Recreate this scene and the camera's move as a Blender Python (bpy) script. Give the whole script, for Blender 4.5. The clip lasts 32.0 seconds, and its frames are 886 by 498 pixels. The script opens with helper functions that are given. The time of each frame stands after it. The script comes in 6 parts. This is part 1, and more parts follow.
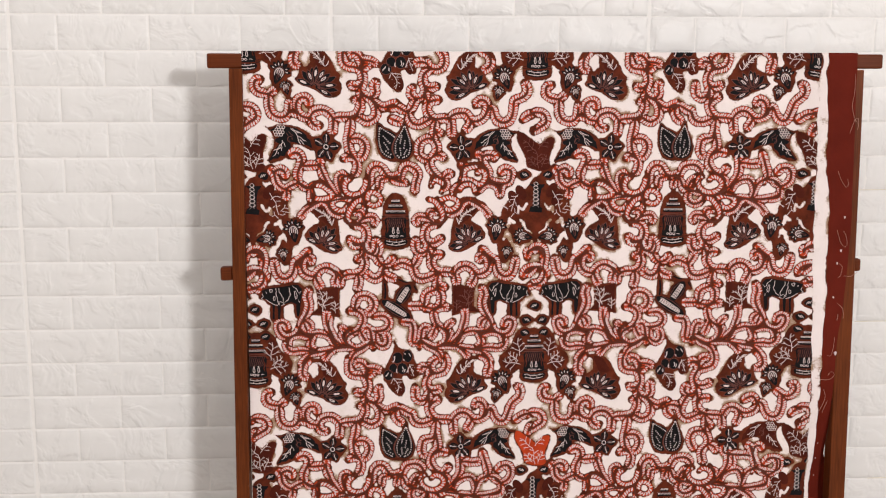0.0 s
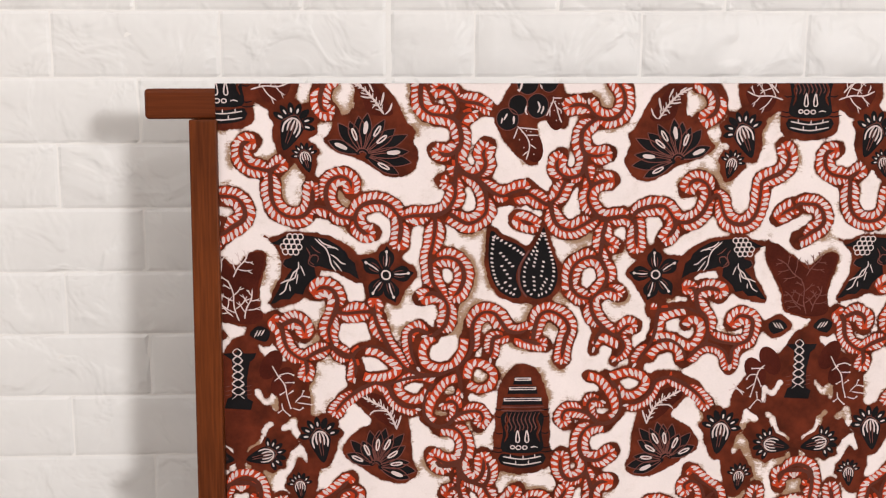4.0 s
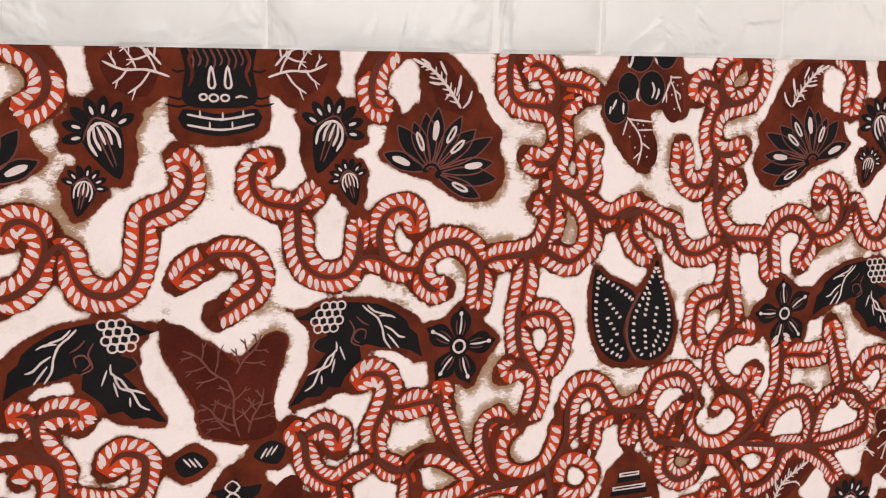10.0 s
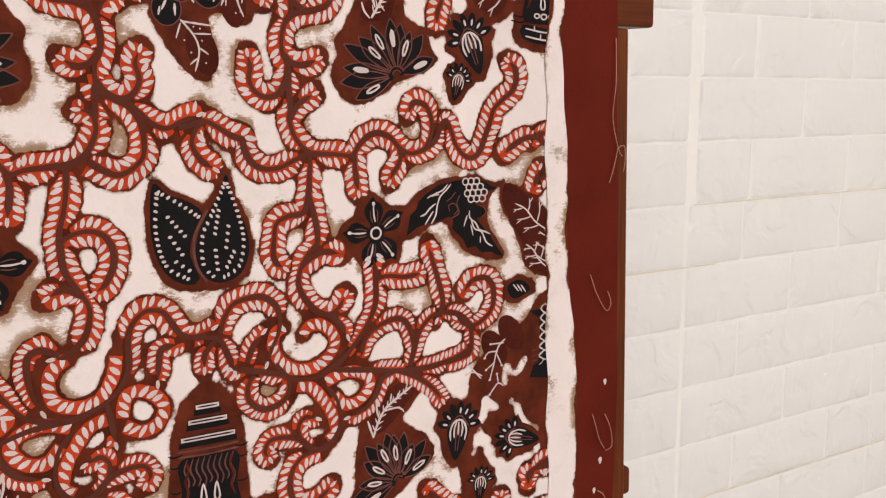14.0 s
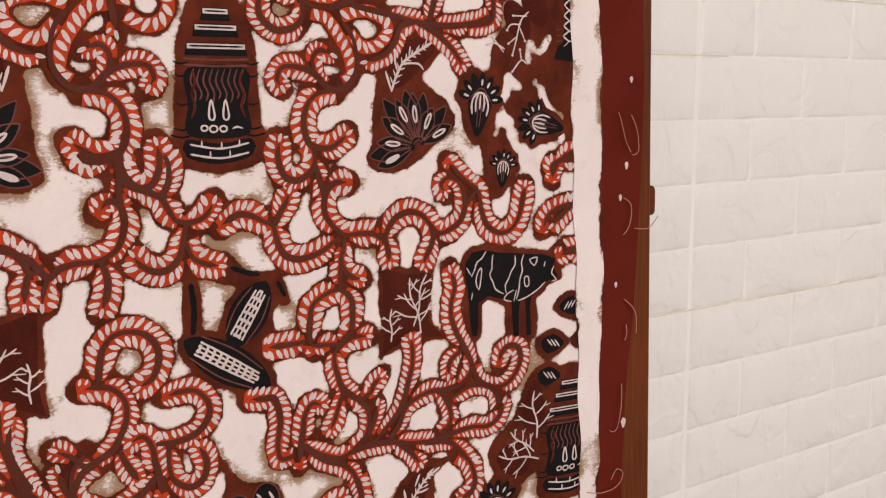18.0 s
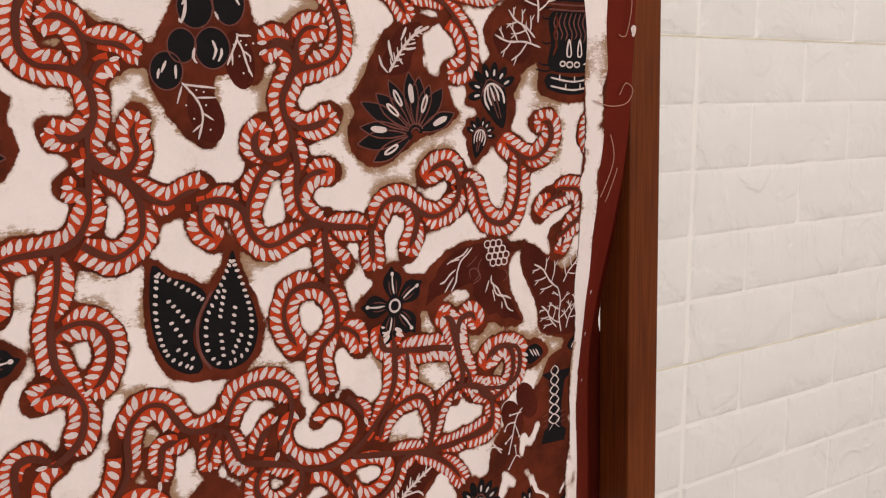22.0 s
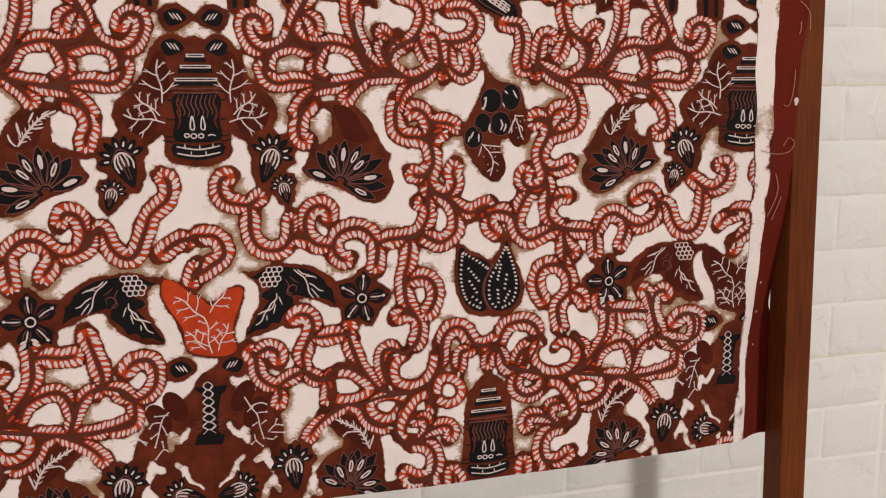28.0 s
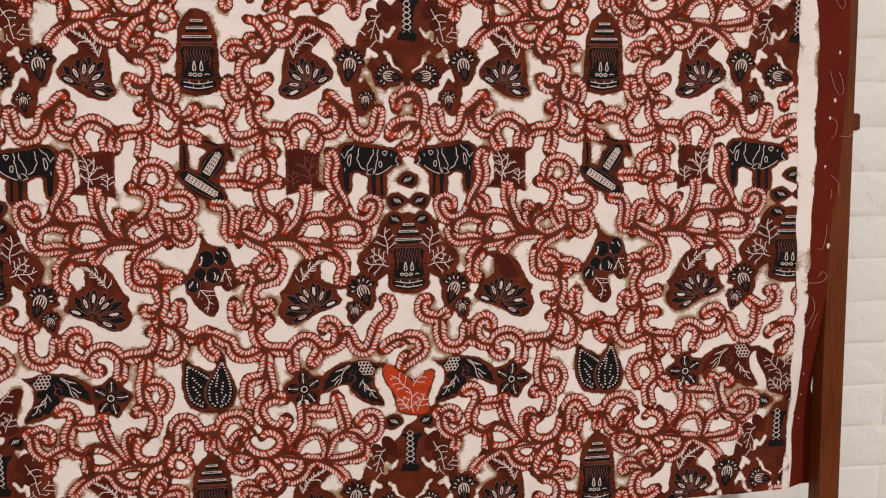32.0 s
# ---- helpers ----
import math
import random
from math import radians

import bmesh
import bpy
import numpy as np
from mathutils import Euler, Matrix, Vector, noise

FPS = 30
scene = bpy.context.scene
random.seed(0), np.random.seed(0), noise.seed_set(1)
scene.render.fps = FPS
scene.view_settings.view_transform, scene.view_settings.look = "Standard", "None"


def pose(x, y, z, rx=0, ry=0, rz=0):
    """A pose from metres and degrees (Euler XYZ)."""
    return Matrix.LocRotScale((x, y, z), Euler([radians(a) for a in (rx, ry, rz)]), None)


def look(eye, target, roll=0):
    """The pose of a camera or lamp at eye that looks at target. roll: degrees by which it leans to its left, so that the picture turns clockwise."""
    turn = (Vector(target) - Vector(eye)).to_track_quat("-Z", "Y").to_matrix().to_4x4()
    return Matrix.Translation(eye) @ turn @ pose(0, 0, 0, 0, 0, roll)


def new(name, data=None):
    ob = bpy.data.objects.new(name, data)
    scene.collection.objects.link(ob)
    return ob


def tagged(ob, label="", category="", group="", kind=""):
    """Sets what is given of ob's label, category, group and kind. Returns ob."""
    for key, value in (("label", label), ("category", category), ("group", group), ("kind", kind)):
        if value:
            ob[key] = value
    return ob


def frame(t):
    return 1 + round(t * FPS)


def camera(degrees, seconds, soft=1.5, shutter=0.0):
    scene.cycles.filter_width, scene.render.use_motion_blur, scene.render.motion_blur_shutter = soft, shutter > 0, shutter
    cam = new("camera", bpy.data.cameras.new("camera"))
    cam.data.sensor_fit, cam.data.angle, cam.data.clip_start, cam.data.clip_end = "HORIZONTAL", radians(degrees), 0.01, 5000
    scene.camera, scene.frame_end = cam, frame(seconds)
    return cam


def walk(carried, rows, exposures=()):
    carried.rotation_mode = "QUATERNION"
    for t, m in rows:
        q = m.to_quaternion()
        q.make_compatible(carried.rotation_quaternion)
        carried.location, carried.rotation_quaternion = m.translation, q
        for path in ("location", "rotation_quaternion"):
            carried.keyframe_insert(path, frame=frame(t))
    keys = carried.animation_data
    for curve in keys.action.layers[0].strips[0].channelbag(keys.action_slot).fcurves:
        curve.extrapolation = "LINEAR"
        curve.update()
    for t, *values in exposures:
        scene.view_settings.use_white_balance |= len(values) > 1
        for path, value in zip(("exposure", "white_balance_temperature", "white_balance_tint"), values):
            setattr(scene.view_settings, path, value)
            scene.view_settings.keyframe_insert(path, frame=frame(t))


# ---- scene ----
from mathutils.geometry import delaunay_2d_cdt

# ---- camera and its way ----
cam = camera(45.9, 32.0, 1.15)
METRES, EYE, TILT, LEAN, TURN = 3.4, 1.4, -1.0, 0.43, -3.19
ROWS = [
    (0.0, 0.0, 0.0, 0.0, 0.07, -8.03, -0.52),
    (0.5, -0.0051, 0.0387, 0.0058, 0.16, -8.4, -0.52),
    (1.0, -0.011, 0.0779, 0.0121, 0.46, -8.8, -0.48),
    (1.5, -0.0164, 0.1136, 0.0107, 0.53, -8.39, -0.44),
    (2.0, -0.0214, 0.1532, 0.0138, 0.52, -8.4, -0.48),
    (2.5, -0.0281, 0.1889, 0.0149, 0.65, -8.1, -0.52),
    (3.0, -0.0349, 0.2251, 0.0202, 0.76, -8.34, -0.36),
    (3.5, -0.0391, 0.256, 0.0218, 0.88, -8.25, -0.43),
    (5.5, -0.0572, 0.3694, 0.0196, 0.41, -7.87, -0.28),
    (6.0, -0.0546, 0.3822, 0.0207, -0.58, -8.16, -0.35),
    (6.5, -0.0479, 0.3887, 0.0205, -3.31, -8.19, -0.37),
    (7.0, -0.0368, 0.3941, 0.0202, -5.86, -7.93, -0.31),
    (7.5, -0.0231, 0.3974, 0.0193, -7.92, -8.2, -0.21),
    (8.0, -0.0079, 0.4015, 0.0187, -10.06, -8.07, -0.19),
    (8.5, 0.0039, 0.4045, 0.0189, -12.05, -7.92, -0.35),
    (9.0, 0.0136, 0.4057, 0.018, -14.36, -7.93, -0.42),
    (9.5, 0.0216, 0.405, 0.0187, -16.51, -7.67, -0.48),
    (10.0, 0.0294, 0.4041, 0.0183, -18.91, -7.83, -0.39),
    (10.5, 0.0351, 0.402, 0.0191, -20.9, -7.67, -0.34),
    (11.0, 0.0427, 0.3978, 0.0192, -23.07, -7.79, -0.29),
    (11.5, 0.0483, 0.3948, 0.0185, -25.01, -7.71, -0.32),
    (12.0, 0.0532, 0.3936, 0.0173, -26.94, -7.86, -0.34),
    (12.5, 0.0567, 0.3945, 0.0161, -28.78, -7.91, -0.27),
    (13.0, 0.0594, 0.3951, 0.013, -30.01, -7.78, -0.27),
    (13.5, 0.0631, 0.3967, 0.0076, -30.81, -7.54, -0.07),
    (14.0, 0.0674, 0.3974, 0.0013, -31.49, -7.69, -0.05),
    (14.5, 0.0672, 0.3966, -0.0064, -31.51, -7.58, -0.04),
    (16.5, 0.0624, 0.403, -0.0396, -32.28, -7.53, 0.22),
    (17.0, 0.0631, 0.404, -0.0484, -32.44, -7.49, 0.2),
    (17.5, 0.0634, 0.4058, -0.0596, -32.39, -7.59, 0.19),
    (18.0, 0.0629, 0.407, -0.0691, -32.78, -7.42, 0.22),
    (18.5, 0.0642, 0.4073, -0.0797, -32.92, -7.46, 0.43),
    (19.0, 0.0667, 0.4109, -0.0911, -33.24, -7.47, 0.46),
    (19.5, 0.067, 0.4124, -0.1017, -32.98, -7.39, 0.36),
    (20.0, 0.068, 0.4158, -0.1147, -33.16, -7.61, 0.31),
    (20.5, 0.0691, 0.4185, -0.1241, -33.49, -7.53, 0.43),
    (21.0, 0.0679, 0.4183, -0.1351, -33.31, -7.53, 0.32),
    (21.5, 0.0682, 0.4173, -0.144, -33.44, -7.77, 0.3),
    (22.0, 0.0702, 0.4183, -0.1544, -33.24, -7.92, 0.15),
    (22.5, 0.0717, 0.42, -0.1654, -33.35, -8.02, 0.14),
    (23.0, 0.0704, 0.4234, -0.1761, -33.73, -8.09, 0.28),
    (23.5, 0.0664, 0.4231, -0.1772, -34.17, -7.54, 0.43),
    (24.0, 0.0563, 0.4164, -0.1734, -33.62, -7.36, 0.58),
    (24.5, 0.0492, 0.4097, -0.1692, -32.13, -7.81, 0.57),
    (25.0, 0.0411, 0.4014, -0.1633, -30.05, -7.64, 0.5),
    (25.5, 0.0371, 0.392, -0.1587, -28.24, -7.69, 0.35),
    (27.5, 0.0438, 0.3247, -0.142, -17.22, -8.11, -0.02),
    (28.0, 0.0444, 0.3061, -0.1361, -14.63, -8.79, -0.3),
    (28.5, 0.045, 0.2878, -0.1289, -12.14, -9.06, -0.22),
    (29.0, 0.0493, 0.27, -0.1173, -9.18, -10.17, -0.74),
    (29.5, 0.0513, 0.2526, -0.1085, -7.59, -11.06, -0.95),
    (30.0, 0.0503, 0.236, -0.1083, -7.47, -9.59, -0.68),
    (30.5, 0.0449, 0.2208, -0.1082, -7.28, -8.19, -0.42),
    (31.0, 0.0382, 0.2037, -0.1015, -6.45, -7.58, -0.27),
    (31.5, 0.0327, 0.1894, -0.0924, -5.76, -7.95, -0.31),
    (32.0, 0.0289, 0.1727, -0.0836, -5.09, -7.82, -0.28),
]

walk(cam, [(t, pose(0, 0, EYE, TILT, LEAN, TURN) @ pose(METRES * x, METRES * y, METRES * z, 90 + pitch, roll, yaw)) for t, x, y, z, yaw, pitch, roll in ROWS],
     [(0.0, 0.13, 6330, 10), (4.0, 0.17, 6330, 10), (9.0, 0.14, 6380, 10), (13.0, 0.04, 6500, 10), (18.0, -0.08, 6620, 13), (24.0, -0.09, 6660, 11), (32.0, -0.13, 6680, 10)])

# ---- light ----
world = bpy.data.worlds.new("world")
scene.world = world
world.use_nodes = True
world.node_tree.nodes["Background"].inputs[0].default_value = (1.0, 0.93, 0.86, 1)
world.node_tree.nodes["Background"].inputs[1].default_value = 0.05


def area_lamp(name, eye, target, size, watts, colour):
    data = bpy.data.lights.new(name, "AREA")
    data.shape, data.size, data.energy, data.color = "DISK", size, watts, colour
    ob = new(name, data)
    ob.matrix_world = look(eye, target)
    return ob


area_lamp("studio_lamp", (2.10, -2.70, 2.13), (0.3, 1.9, 1.1), 0.45, 134, (1.0, 0.96, 0.935))
# added fill from above, no real fixture: lifts the ambient, most on the left
area_lamp("fill_lamp", (-0.8, 0.2, 2.85), (-0.7, 0.5, 0.0), 1.4, 25, (1.0, 0.96, 0.935))

# ---- materials ----


def material(name, colour, rough=0.6, spread=0.12, scale=60.0, fine=600.0, bump=0.0, bump_scale=900.0, second=None, spec=0.3):
    """Principled surface whose colour wanders at two scales."""
    m = bpy.data.materials.new(name)
    m.use_nodes = True
    nt = m.node_tree
    p = nt.nodes["Principled BSDF"]
    p.inputs["Roughness"].default_value = rough
    p.inputs["Specular IOR Level"].default_value = spec
    tc = nt.nodes.new("ShaderNodeTexCoord")
    n1 = nt.nodes.new("ShaderNodeTexNoise")
    n1.inputs["Scale"].default_value, n1.inputs["Detail"].default_value = scale, 5
    n2 = nt.nodes.new("ShaderNodeTexNoise")
    n2.inputs["Scale"].default_value, n2.inputs["Detail"].default_value = fine, 3
    mix = nt.nodes.new("ShaderNodeMix")
    mix.data_type = "FLOAT"
    mix.inputs[0].default_value = 0.35
    ramp = nt.nodes.new("ShaderNodeValToRGB")
    e = ramp.color_ramp.elements
    lo = second or tuple(c * (1 - spread) for c in colour)
    hi = colour if second else tuple(min(1, c * (1 + spread)) for c in colour)
    e[0].position, e[0].color = 0.32, (*lo, 1)
    e[1].position, e[1].color = 0.68, (*hi, 1)
    for n in (n1, n2):
        nt.links.new(tc.outputs["Object"], n.inputs["Vector"])
    nt.links.new(n1.outputs["Fac"], mix.inputs[2])
    nt.links.new(n2.outputs["Fac"], mix.inputs[3])
    nt.links.new(mix.outputs[0], ramp.inputs[0])
    nt.links.new(ramp.outputs[0], p.inputs["Base Color"])
    if bump:
        b = nt.nodes.new("ShaderNodeBump")
        b.inputs["Strength"].default_value, b.inputs["Distance"].default_value = bump, 0.001
        n3 = nt.nodes.new("ShaderNodeTexNoise")
        n3.inputs["Scale"].default_value, n3.inputs["Detail"].default_value = bump_scale, 4
        nt.links.new(tc.outputs["Object"], n3.inputs["Vector"])
        nt.links.new(n3.outputs["Fac"], b.inputs["Height"])
        nt.links.new(b.outputs[0], p.inputs["Normal"])
    return m


def dye_tone(nt):
    """Mottled brown dye."""
    tc = nt.nodes.new("ShaderNodeTexCoord")
    n = nt.nodes.new("ShaderNodeTexNoise")
    n.inputs["Scale"].default_value, n.inputs["Detail"].default_value, n.inputs["Roughness"].default_value = 46, 6, 0.62
    ramp = nt.nodes.new("ShaderNodeValToRGB")
    e = ramp.color_ramp.elements
    e[0].position, e[0].color = 0.34, (0.056, 0.0120, 0.0060, 1)
    e[1].position, e[1].color = 0.68, (0.132, 0.0250, 0.0110, 1)
    nt.links.new(tc.outputs["Object"], n.inputs["Vector"])
    nt.links.new(n.outputs["Fac"], ramp.inputs[0])
    return ramp.outputs[0]


def bleed_cotton():
    """Cotton: off-white where wax kept the dye out, brown elsewhere, with dye that crept over the edges."""
    m = material("undyed_cotton", (0.74, 0.655, 0.635), 0.75, 0.05, 25, 500, 0.15, 1500, spec=0.04)
    nt = m.node_tree
    p = nt.nodes["Principled BSDF"]
    was = p.inputs["Base Color"].links[0].from_socket
    tc = nt.nodes.new("ShaderNodeTexCoord")

    def noise_of(scale, detail, rough=0.5):
        n = nt.nodes.new("ShaderNodeTexNoise")
        n.inputs["Scale"].default_value, n.inputs["Detail"].default_value, n.inputs["Roughness"].default_value = scale, detail, rough
        nt.links.new(tc.outputs["Object"], n.inputs["Vector"])
        return n.outputs["Fac"]

    def ramp_of(value, lo, hi, a=0.0, b=1.0):
        r = nt.nodes.new("ShaderNodeMapRange")
        r.interpolation_type = "SMOOTHSTEP"
        for i, x in zip((1, 2, 3, 4), (lo, hi, a, b)):
            r.inputs[i].default_value = x
        nt.links.new(value, r.inputs[0])
        return r.outputs[0]

    def math_of(kind, a, b, c=None):
        n = nt.nodes.new("ShaderNodeMath")
        n.operation = kind
        for i, x in enumerate((a, b, c)):
            if x is None:
                continue
            if isinstance(x, float):
                n.inputs[i].default_value = x
            else:
                nt.links.new(x, n.inputs[i])
        return n.outputs[0]

    def blend(f, a, b):
        n = nt.nodes.new("ShaderNodeMix")
        n.data_type = "RGBA"
        for i, x in ((0, f), (6, a), (7, b)):
            if isinstance(x, tuple):
                n.inputs[i].default_value = (*x, 1)
            else:
                nt.links.new(x, n.inputs[i])
        return n.outputs[2]

    att = nt.nodes.new("ShaderNodeAttribute")
    att.attribute_name = "undyed"
    wave, crumb = noise_of(110, 3), noise_of(420, 4, 0.7)
    edge = math_of("MULTIPLY_ADD", wave, 0.44, math_of("ADD", att.outputs["Fac"], -0.22))
    edge = math_of("MULTIPLY_ADD", crumb, 0.22, math_of("ADD", edge, -0.11))
    # crept dye: a thin fringe along the edges, and wide stains in patches that follow the weave
    weave = nt.nodes.new("ShaderNodeMapping")
    weave.inputs["Scale"].default_value = (0.42, 1.0, 1.0)
    nt.links.new(tc.outputs["Object"], weave.inputs[0])
    streak = nt.nodes.new("ShaderNodeTexNoise")
    streak.inputs["Scale"].default_value, streak.inputs["Detail"].default_value, streak.inputs["Roughness"].default_value = 520, 6, 0.85
    nt.links.new(weave.outputs[0], streak.inputs["Vector"])
    patch = ramp_of(noise_of(21, 3), 0.43, 0.64)
    speck = math_of("MULTIPLY_ADD", noise_of(150, 5, 0.7), 0.36, math_of("MULTIPLY", streak.outputs["Fac"], 0.64))
    reach = math_of("MULTIPLY_ADD", patch, 1.05, math_of("MULTIPLY", edge, -1.0))
    wide_ = ramp_of(math_of("MULTIPLY_ADD", speck, 3.4, reach), 2.07, 2.48)
    wide_ = math_of("MULTIPLY", wide_, ramp_of(edge, 0.85, 0.1))
    thin = math_of("MULTIPLY", ramp_of(edge, 0.16, 0.0), ramp_of(noise_of(60, 3), 0.38, 0.66, 0.10, 0.7))
    creep = math_of("MAXIMUM", math_of("MULTIPLY", wide_, 0.88), thin)
    # old smudges and loose fibres anywhere on the white
    smudge = math_of("MULTIPLY", ramp_of(noise_of(38, 6, 0.72), 0.50, 0.72), ramp_of(streak.outputs["Fac"], 0.36, 0.66, 0.25, 1.0))
    was = blend(math_of("MULTIPLY", smudge, 0.30), was, (0.40, 0.30, 0.235))
    pale = blend(creep, was, (0.235, 0.118, 0.042))
    brown = dye_tone(nt)
    nt.links.new(blend(ramp_of(edge, 0.045, -0.045), pale, brown), p.inputs["Base Color"])
    return m


def wood(name, dark, light, along):
    m = bpy.data.materials.new(name)
    m.use_nodes = True
    nt = m.node_tree
    p = nt.nodes["Principled BSDF"]
    p.inputs["Roughness"].default_value = 0.4
    p.inputs["Specular IOR Level"].default_value = 0.09
    tc = nt.nodes.new("ShaderNodeTexCoord")
    mp = nt.nodes.new("ShaderNodeMapping")
    mp.inputs["Scale"].default_value = (5, 240, 240) if along == "x" else (240, 240, 5)
    n = nt.nodes.new("ShaderNodeTexNoise")
    n.inputs["Scale"].default_value, n.inputs["Detail"].default_value = 2.2, 7
    big = nt.nodes.new("ShaderNodeTexNoise")
    big.inputs["Scale"].default_value, big.inputs["Detail"].default_value = 7, 3
    mix = nt.nodes.new("ShaderNodeMix")
    mix.data_type = "FLOAT"
    mix.inputs[0].default_value = 0.4
    ramp = nt.nodes.new("ShaderNodeValToRGB")
    e = ramp.color_ramp.elements
    e[0].position, e[0].color = 0.36, (*dark, 1)
    e[1].position, e[1].color = 0.66, (*light, 1)
    b = nt.nodes.new("ShaderNodeBump")
    b.inputs["Strength"].default_value, b.inputs["Distance"].default_value = 0.12, 0.001
    nt.links.new(tc.outputs["Object"], mp.inputs[0])
    nt.links.new(mp.outputs[0], n.inputs["Vector"])
    nt.links.new(tc.outputs["Object"], big.inputs["Vector"])
    nt.links.new(n.outputs["Fac"], mix.inputs[2])
    nt.links.new(big.outputs["Fac"], mix.inputs[3])
    nt.links.new(mix.outputs[0], ramp.inputs[0])
    nt.links.new(ramp.outputs[0], p.inputs["Base Color"])
    nt.links.new(n.outputs["Fac"], b.inputs["Height"])
    nt.links.new(b.outputs[0], p.inputs["Normal"])
    return m


M_COTTON = bleed_cotton()
M_BROWN = material("brown_dye", (0.092, 0.0170, 0.0075), 0.7, 0.5, 40, 700, 0.12, 1500, spec=0.04)
M_BROWN.node_tree.links.new(dye_tone(M_BROWN.node_tree), M_BROWN.node_tree.nodes["Principled BSDF"].inputs["Base Color"])
M_RED = material("red_dye", (0.415, 0.043, 0.0128), 0.7, 0.32, 40, 600, 0.12, 1500, spec=0.04)
M_STEM = material("stem_dye", (0.082, 0.0190, 0.0105), 0.7, 0.3, 25, 500, spec=0.04, second=(0.098, 0.030, 0.020))
M_MAROON = material("maroon_dye", (0.060, 0.0108, 0.0062), 0.7, 0.35, 40, 600, spec=0.04)
M_BLACK = material("black_dye", (0.0090, 0.0080, 0.0085), 0.65, 0.25, 50, 600, 0.1, 1500, spec=0.04)
M_LINE = material("white_line", (0.58, 0.475, 0.455), 0.75, 0.14, 60, 800, spec=0.04)
M_FAINT = material("faint_line", (0.130, 0.046, 0.037), 0.7, 0.3, 60, 800, spec=0.04)
M_HEM = material("red_brown_hem", (0.105, 0.0125, 0.0065), 0.7, 0.16, 18, 600, 0.2, 1400, spec=0.04)
M_THREAD = material("frayed_thread", (0.42, 0.22, 0.16), 0.8, 0.2)
M_POST = wood("varnished_post", (0.072, 0.0165, 0.0042), (0.150, 0.037, 0.0088), "z")
M_BAR = wood("varnished_bar", (0.078, 0.0165, 0.0048), (0.128, 0.030, 0.0080), "x")
M_FOAM = material("white_foam_brick", (0.745, 0.732, 0.712), 0.42, 0.025, 6, 90, 0.8, 42, spec=0.35)
# the foam is pressed with broken, chipped faces
_nt = M_FOAM.node_tree
_geo = _nt.nodes.new("ShaderNodeNewGeometry")
_step = _nt.nodes.new("ShaderNodeMapRange")
_step.interpolation_type = "SMOOTHSTEP"
_step.inputs[1].default_value, _step.inputs[2].default_value = 0.42, 0.58
_soft = _nt.nodes.new("ShaderNodeMath")
_soft.operation = "MULTIPLY_ADD"
_soft.inputs[1].default_value = 0.7
for _n in list(_nt.nodes):
    if _n.type == "BUMP":
        _bump = _n
    if _n.type == "TEX_NOISE" and _n.inputs["Scale"].default_value == 42:
        _chip = _n
_bump.inputs["Strength"].default_value, _bump.inputs["Distance"].default_value = 0.9, 0.0018
_chip.inputs["Scale"].default_value, _chip.inputs["Detail"].default_value, _chip.inputs["Distortion"].default_value = 17, 3, 0.5
_nt.links.new(_geo.outputs["Position"], _chip.inputs["Vector"])
_nt.links.new(_chip.outputs["Fac"], _step.inputs[0])
_nt.links.new(_step.outputs[0], _soft.inputs[0])
_nt.links.new(_chip.outputs["Fac"], _soft.inputs[2])
_nt.links.new(_soft.outputs[0], _bump.inputs["Height"])
M_JOINT = material("foam_joint", (0.80, 0.78, 0.75), 0.5, 0.04, 8, 90, spec=0.3)
M_GLUE = material("yellowed_joint", (0.68, 0.62, 0.48), 0.6, 0.15, 40, 200)
M_WALL = material("plain_wall", (0.62, 0.59, 0.56), 0.8, 0.04, 3, 60)
M_FLOOR = material("pale_floor", (0.42, 0.38, 0.35), 0.4, 0.08, 4, 60)
M_CEIL = material("ceiling_paint", (0.72, 0.69, 0.66), 0.8, 0.03, 3, 60)

# ---- helpers for meshes ----


def mesh_ob(name, verts, faces, mats, parent=None, label="", index=None, smooth=False):
    me = bpy.data.meshes.new(name)
    me.from_pydata(verts, [], faces)
    for m in mats:
        me.materials.append(m)
    if index is not None:
        me.polygons.foreach_set("material_index", index)
    if smooth:
        me.polygons.foreach_set("use_smooth", [True] * len(me.polygons))
    ob = new(name, me)
    if parent:
        ob.parent = parent
    if label:
        ob["label"] = label
    return ob


def part(name, bm, mat, parent, label=""):
    me = bpy.data.meshes.new(name)
    bm.to_mesh(me)
    bm.free()
    me.materials.append(mat)
    ob = new(name, me)
    ob.parent = parent
    if label:
        ob["label"] = label
    return ob


def block(lo, hi, bevel=0.002, segments=2, shape=None):
    """A bevelled block between two corners, its vertices sent through shape."""
    bm = bmesh.new()
    bmesh.ops.create_cube(bm, size=1)
    for v in bm.verts:
        v.co = Vector([lo[i] + (v.co[i] + 0.5) * (hi[i] - lo[i]) for i in range(3)])
    if bevel:
        bmesh.ops.bevel(bm, geom=list(bm.edges), offset=bevel, segments=segments, profile=0.5, affect="EDGES")
    if shape:
        for v in bm.verts:
            v.co = shape(v.co)
    return bm


# ---- the room ----
WALL_Y, ROW, ROW0, BRICK = 2.136, 0.0706, -0.0913, 0.1757


def room_box(name, lo, hi, mat, label):
    return tagged(part(name, block(lo, hi, 0), mat, None, label), label, name.split("_")[0], kind="structure")


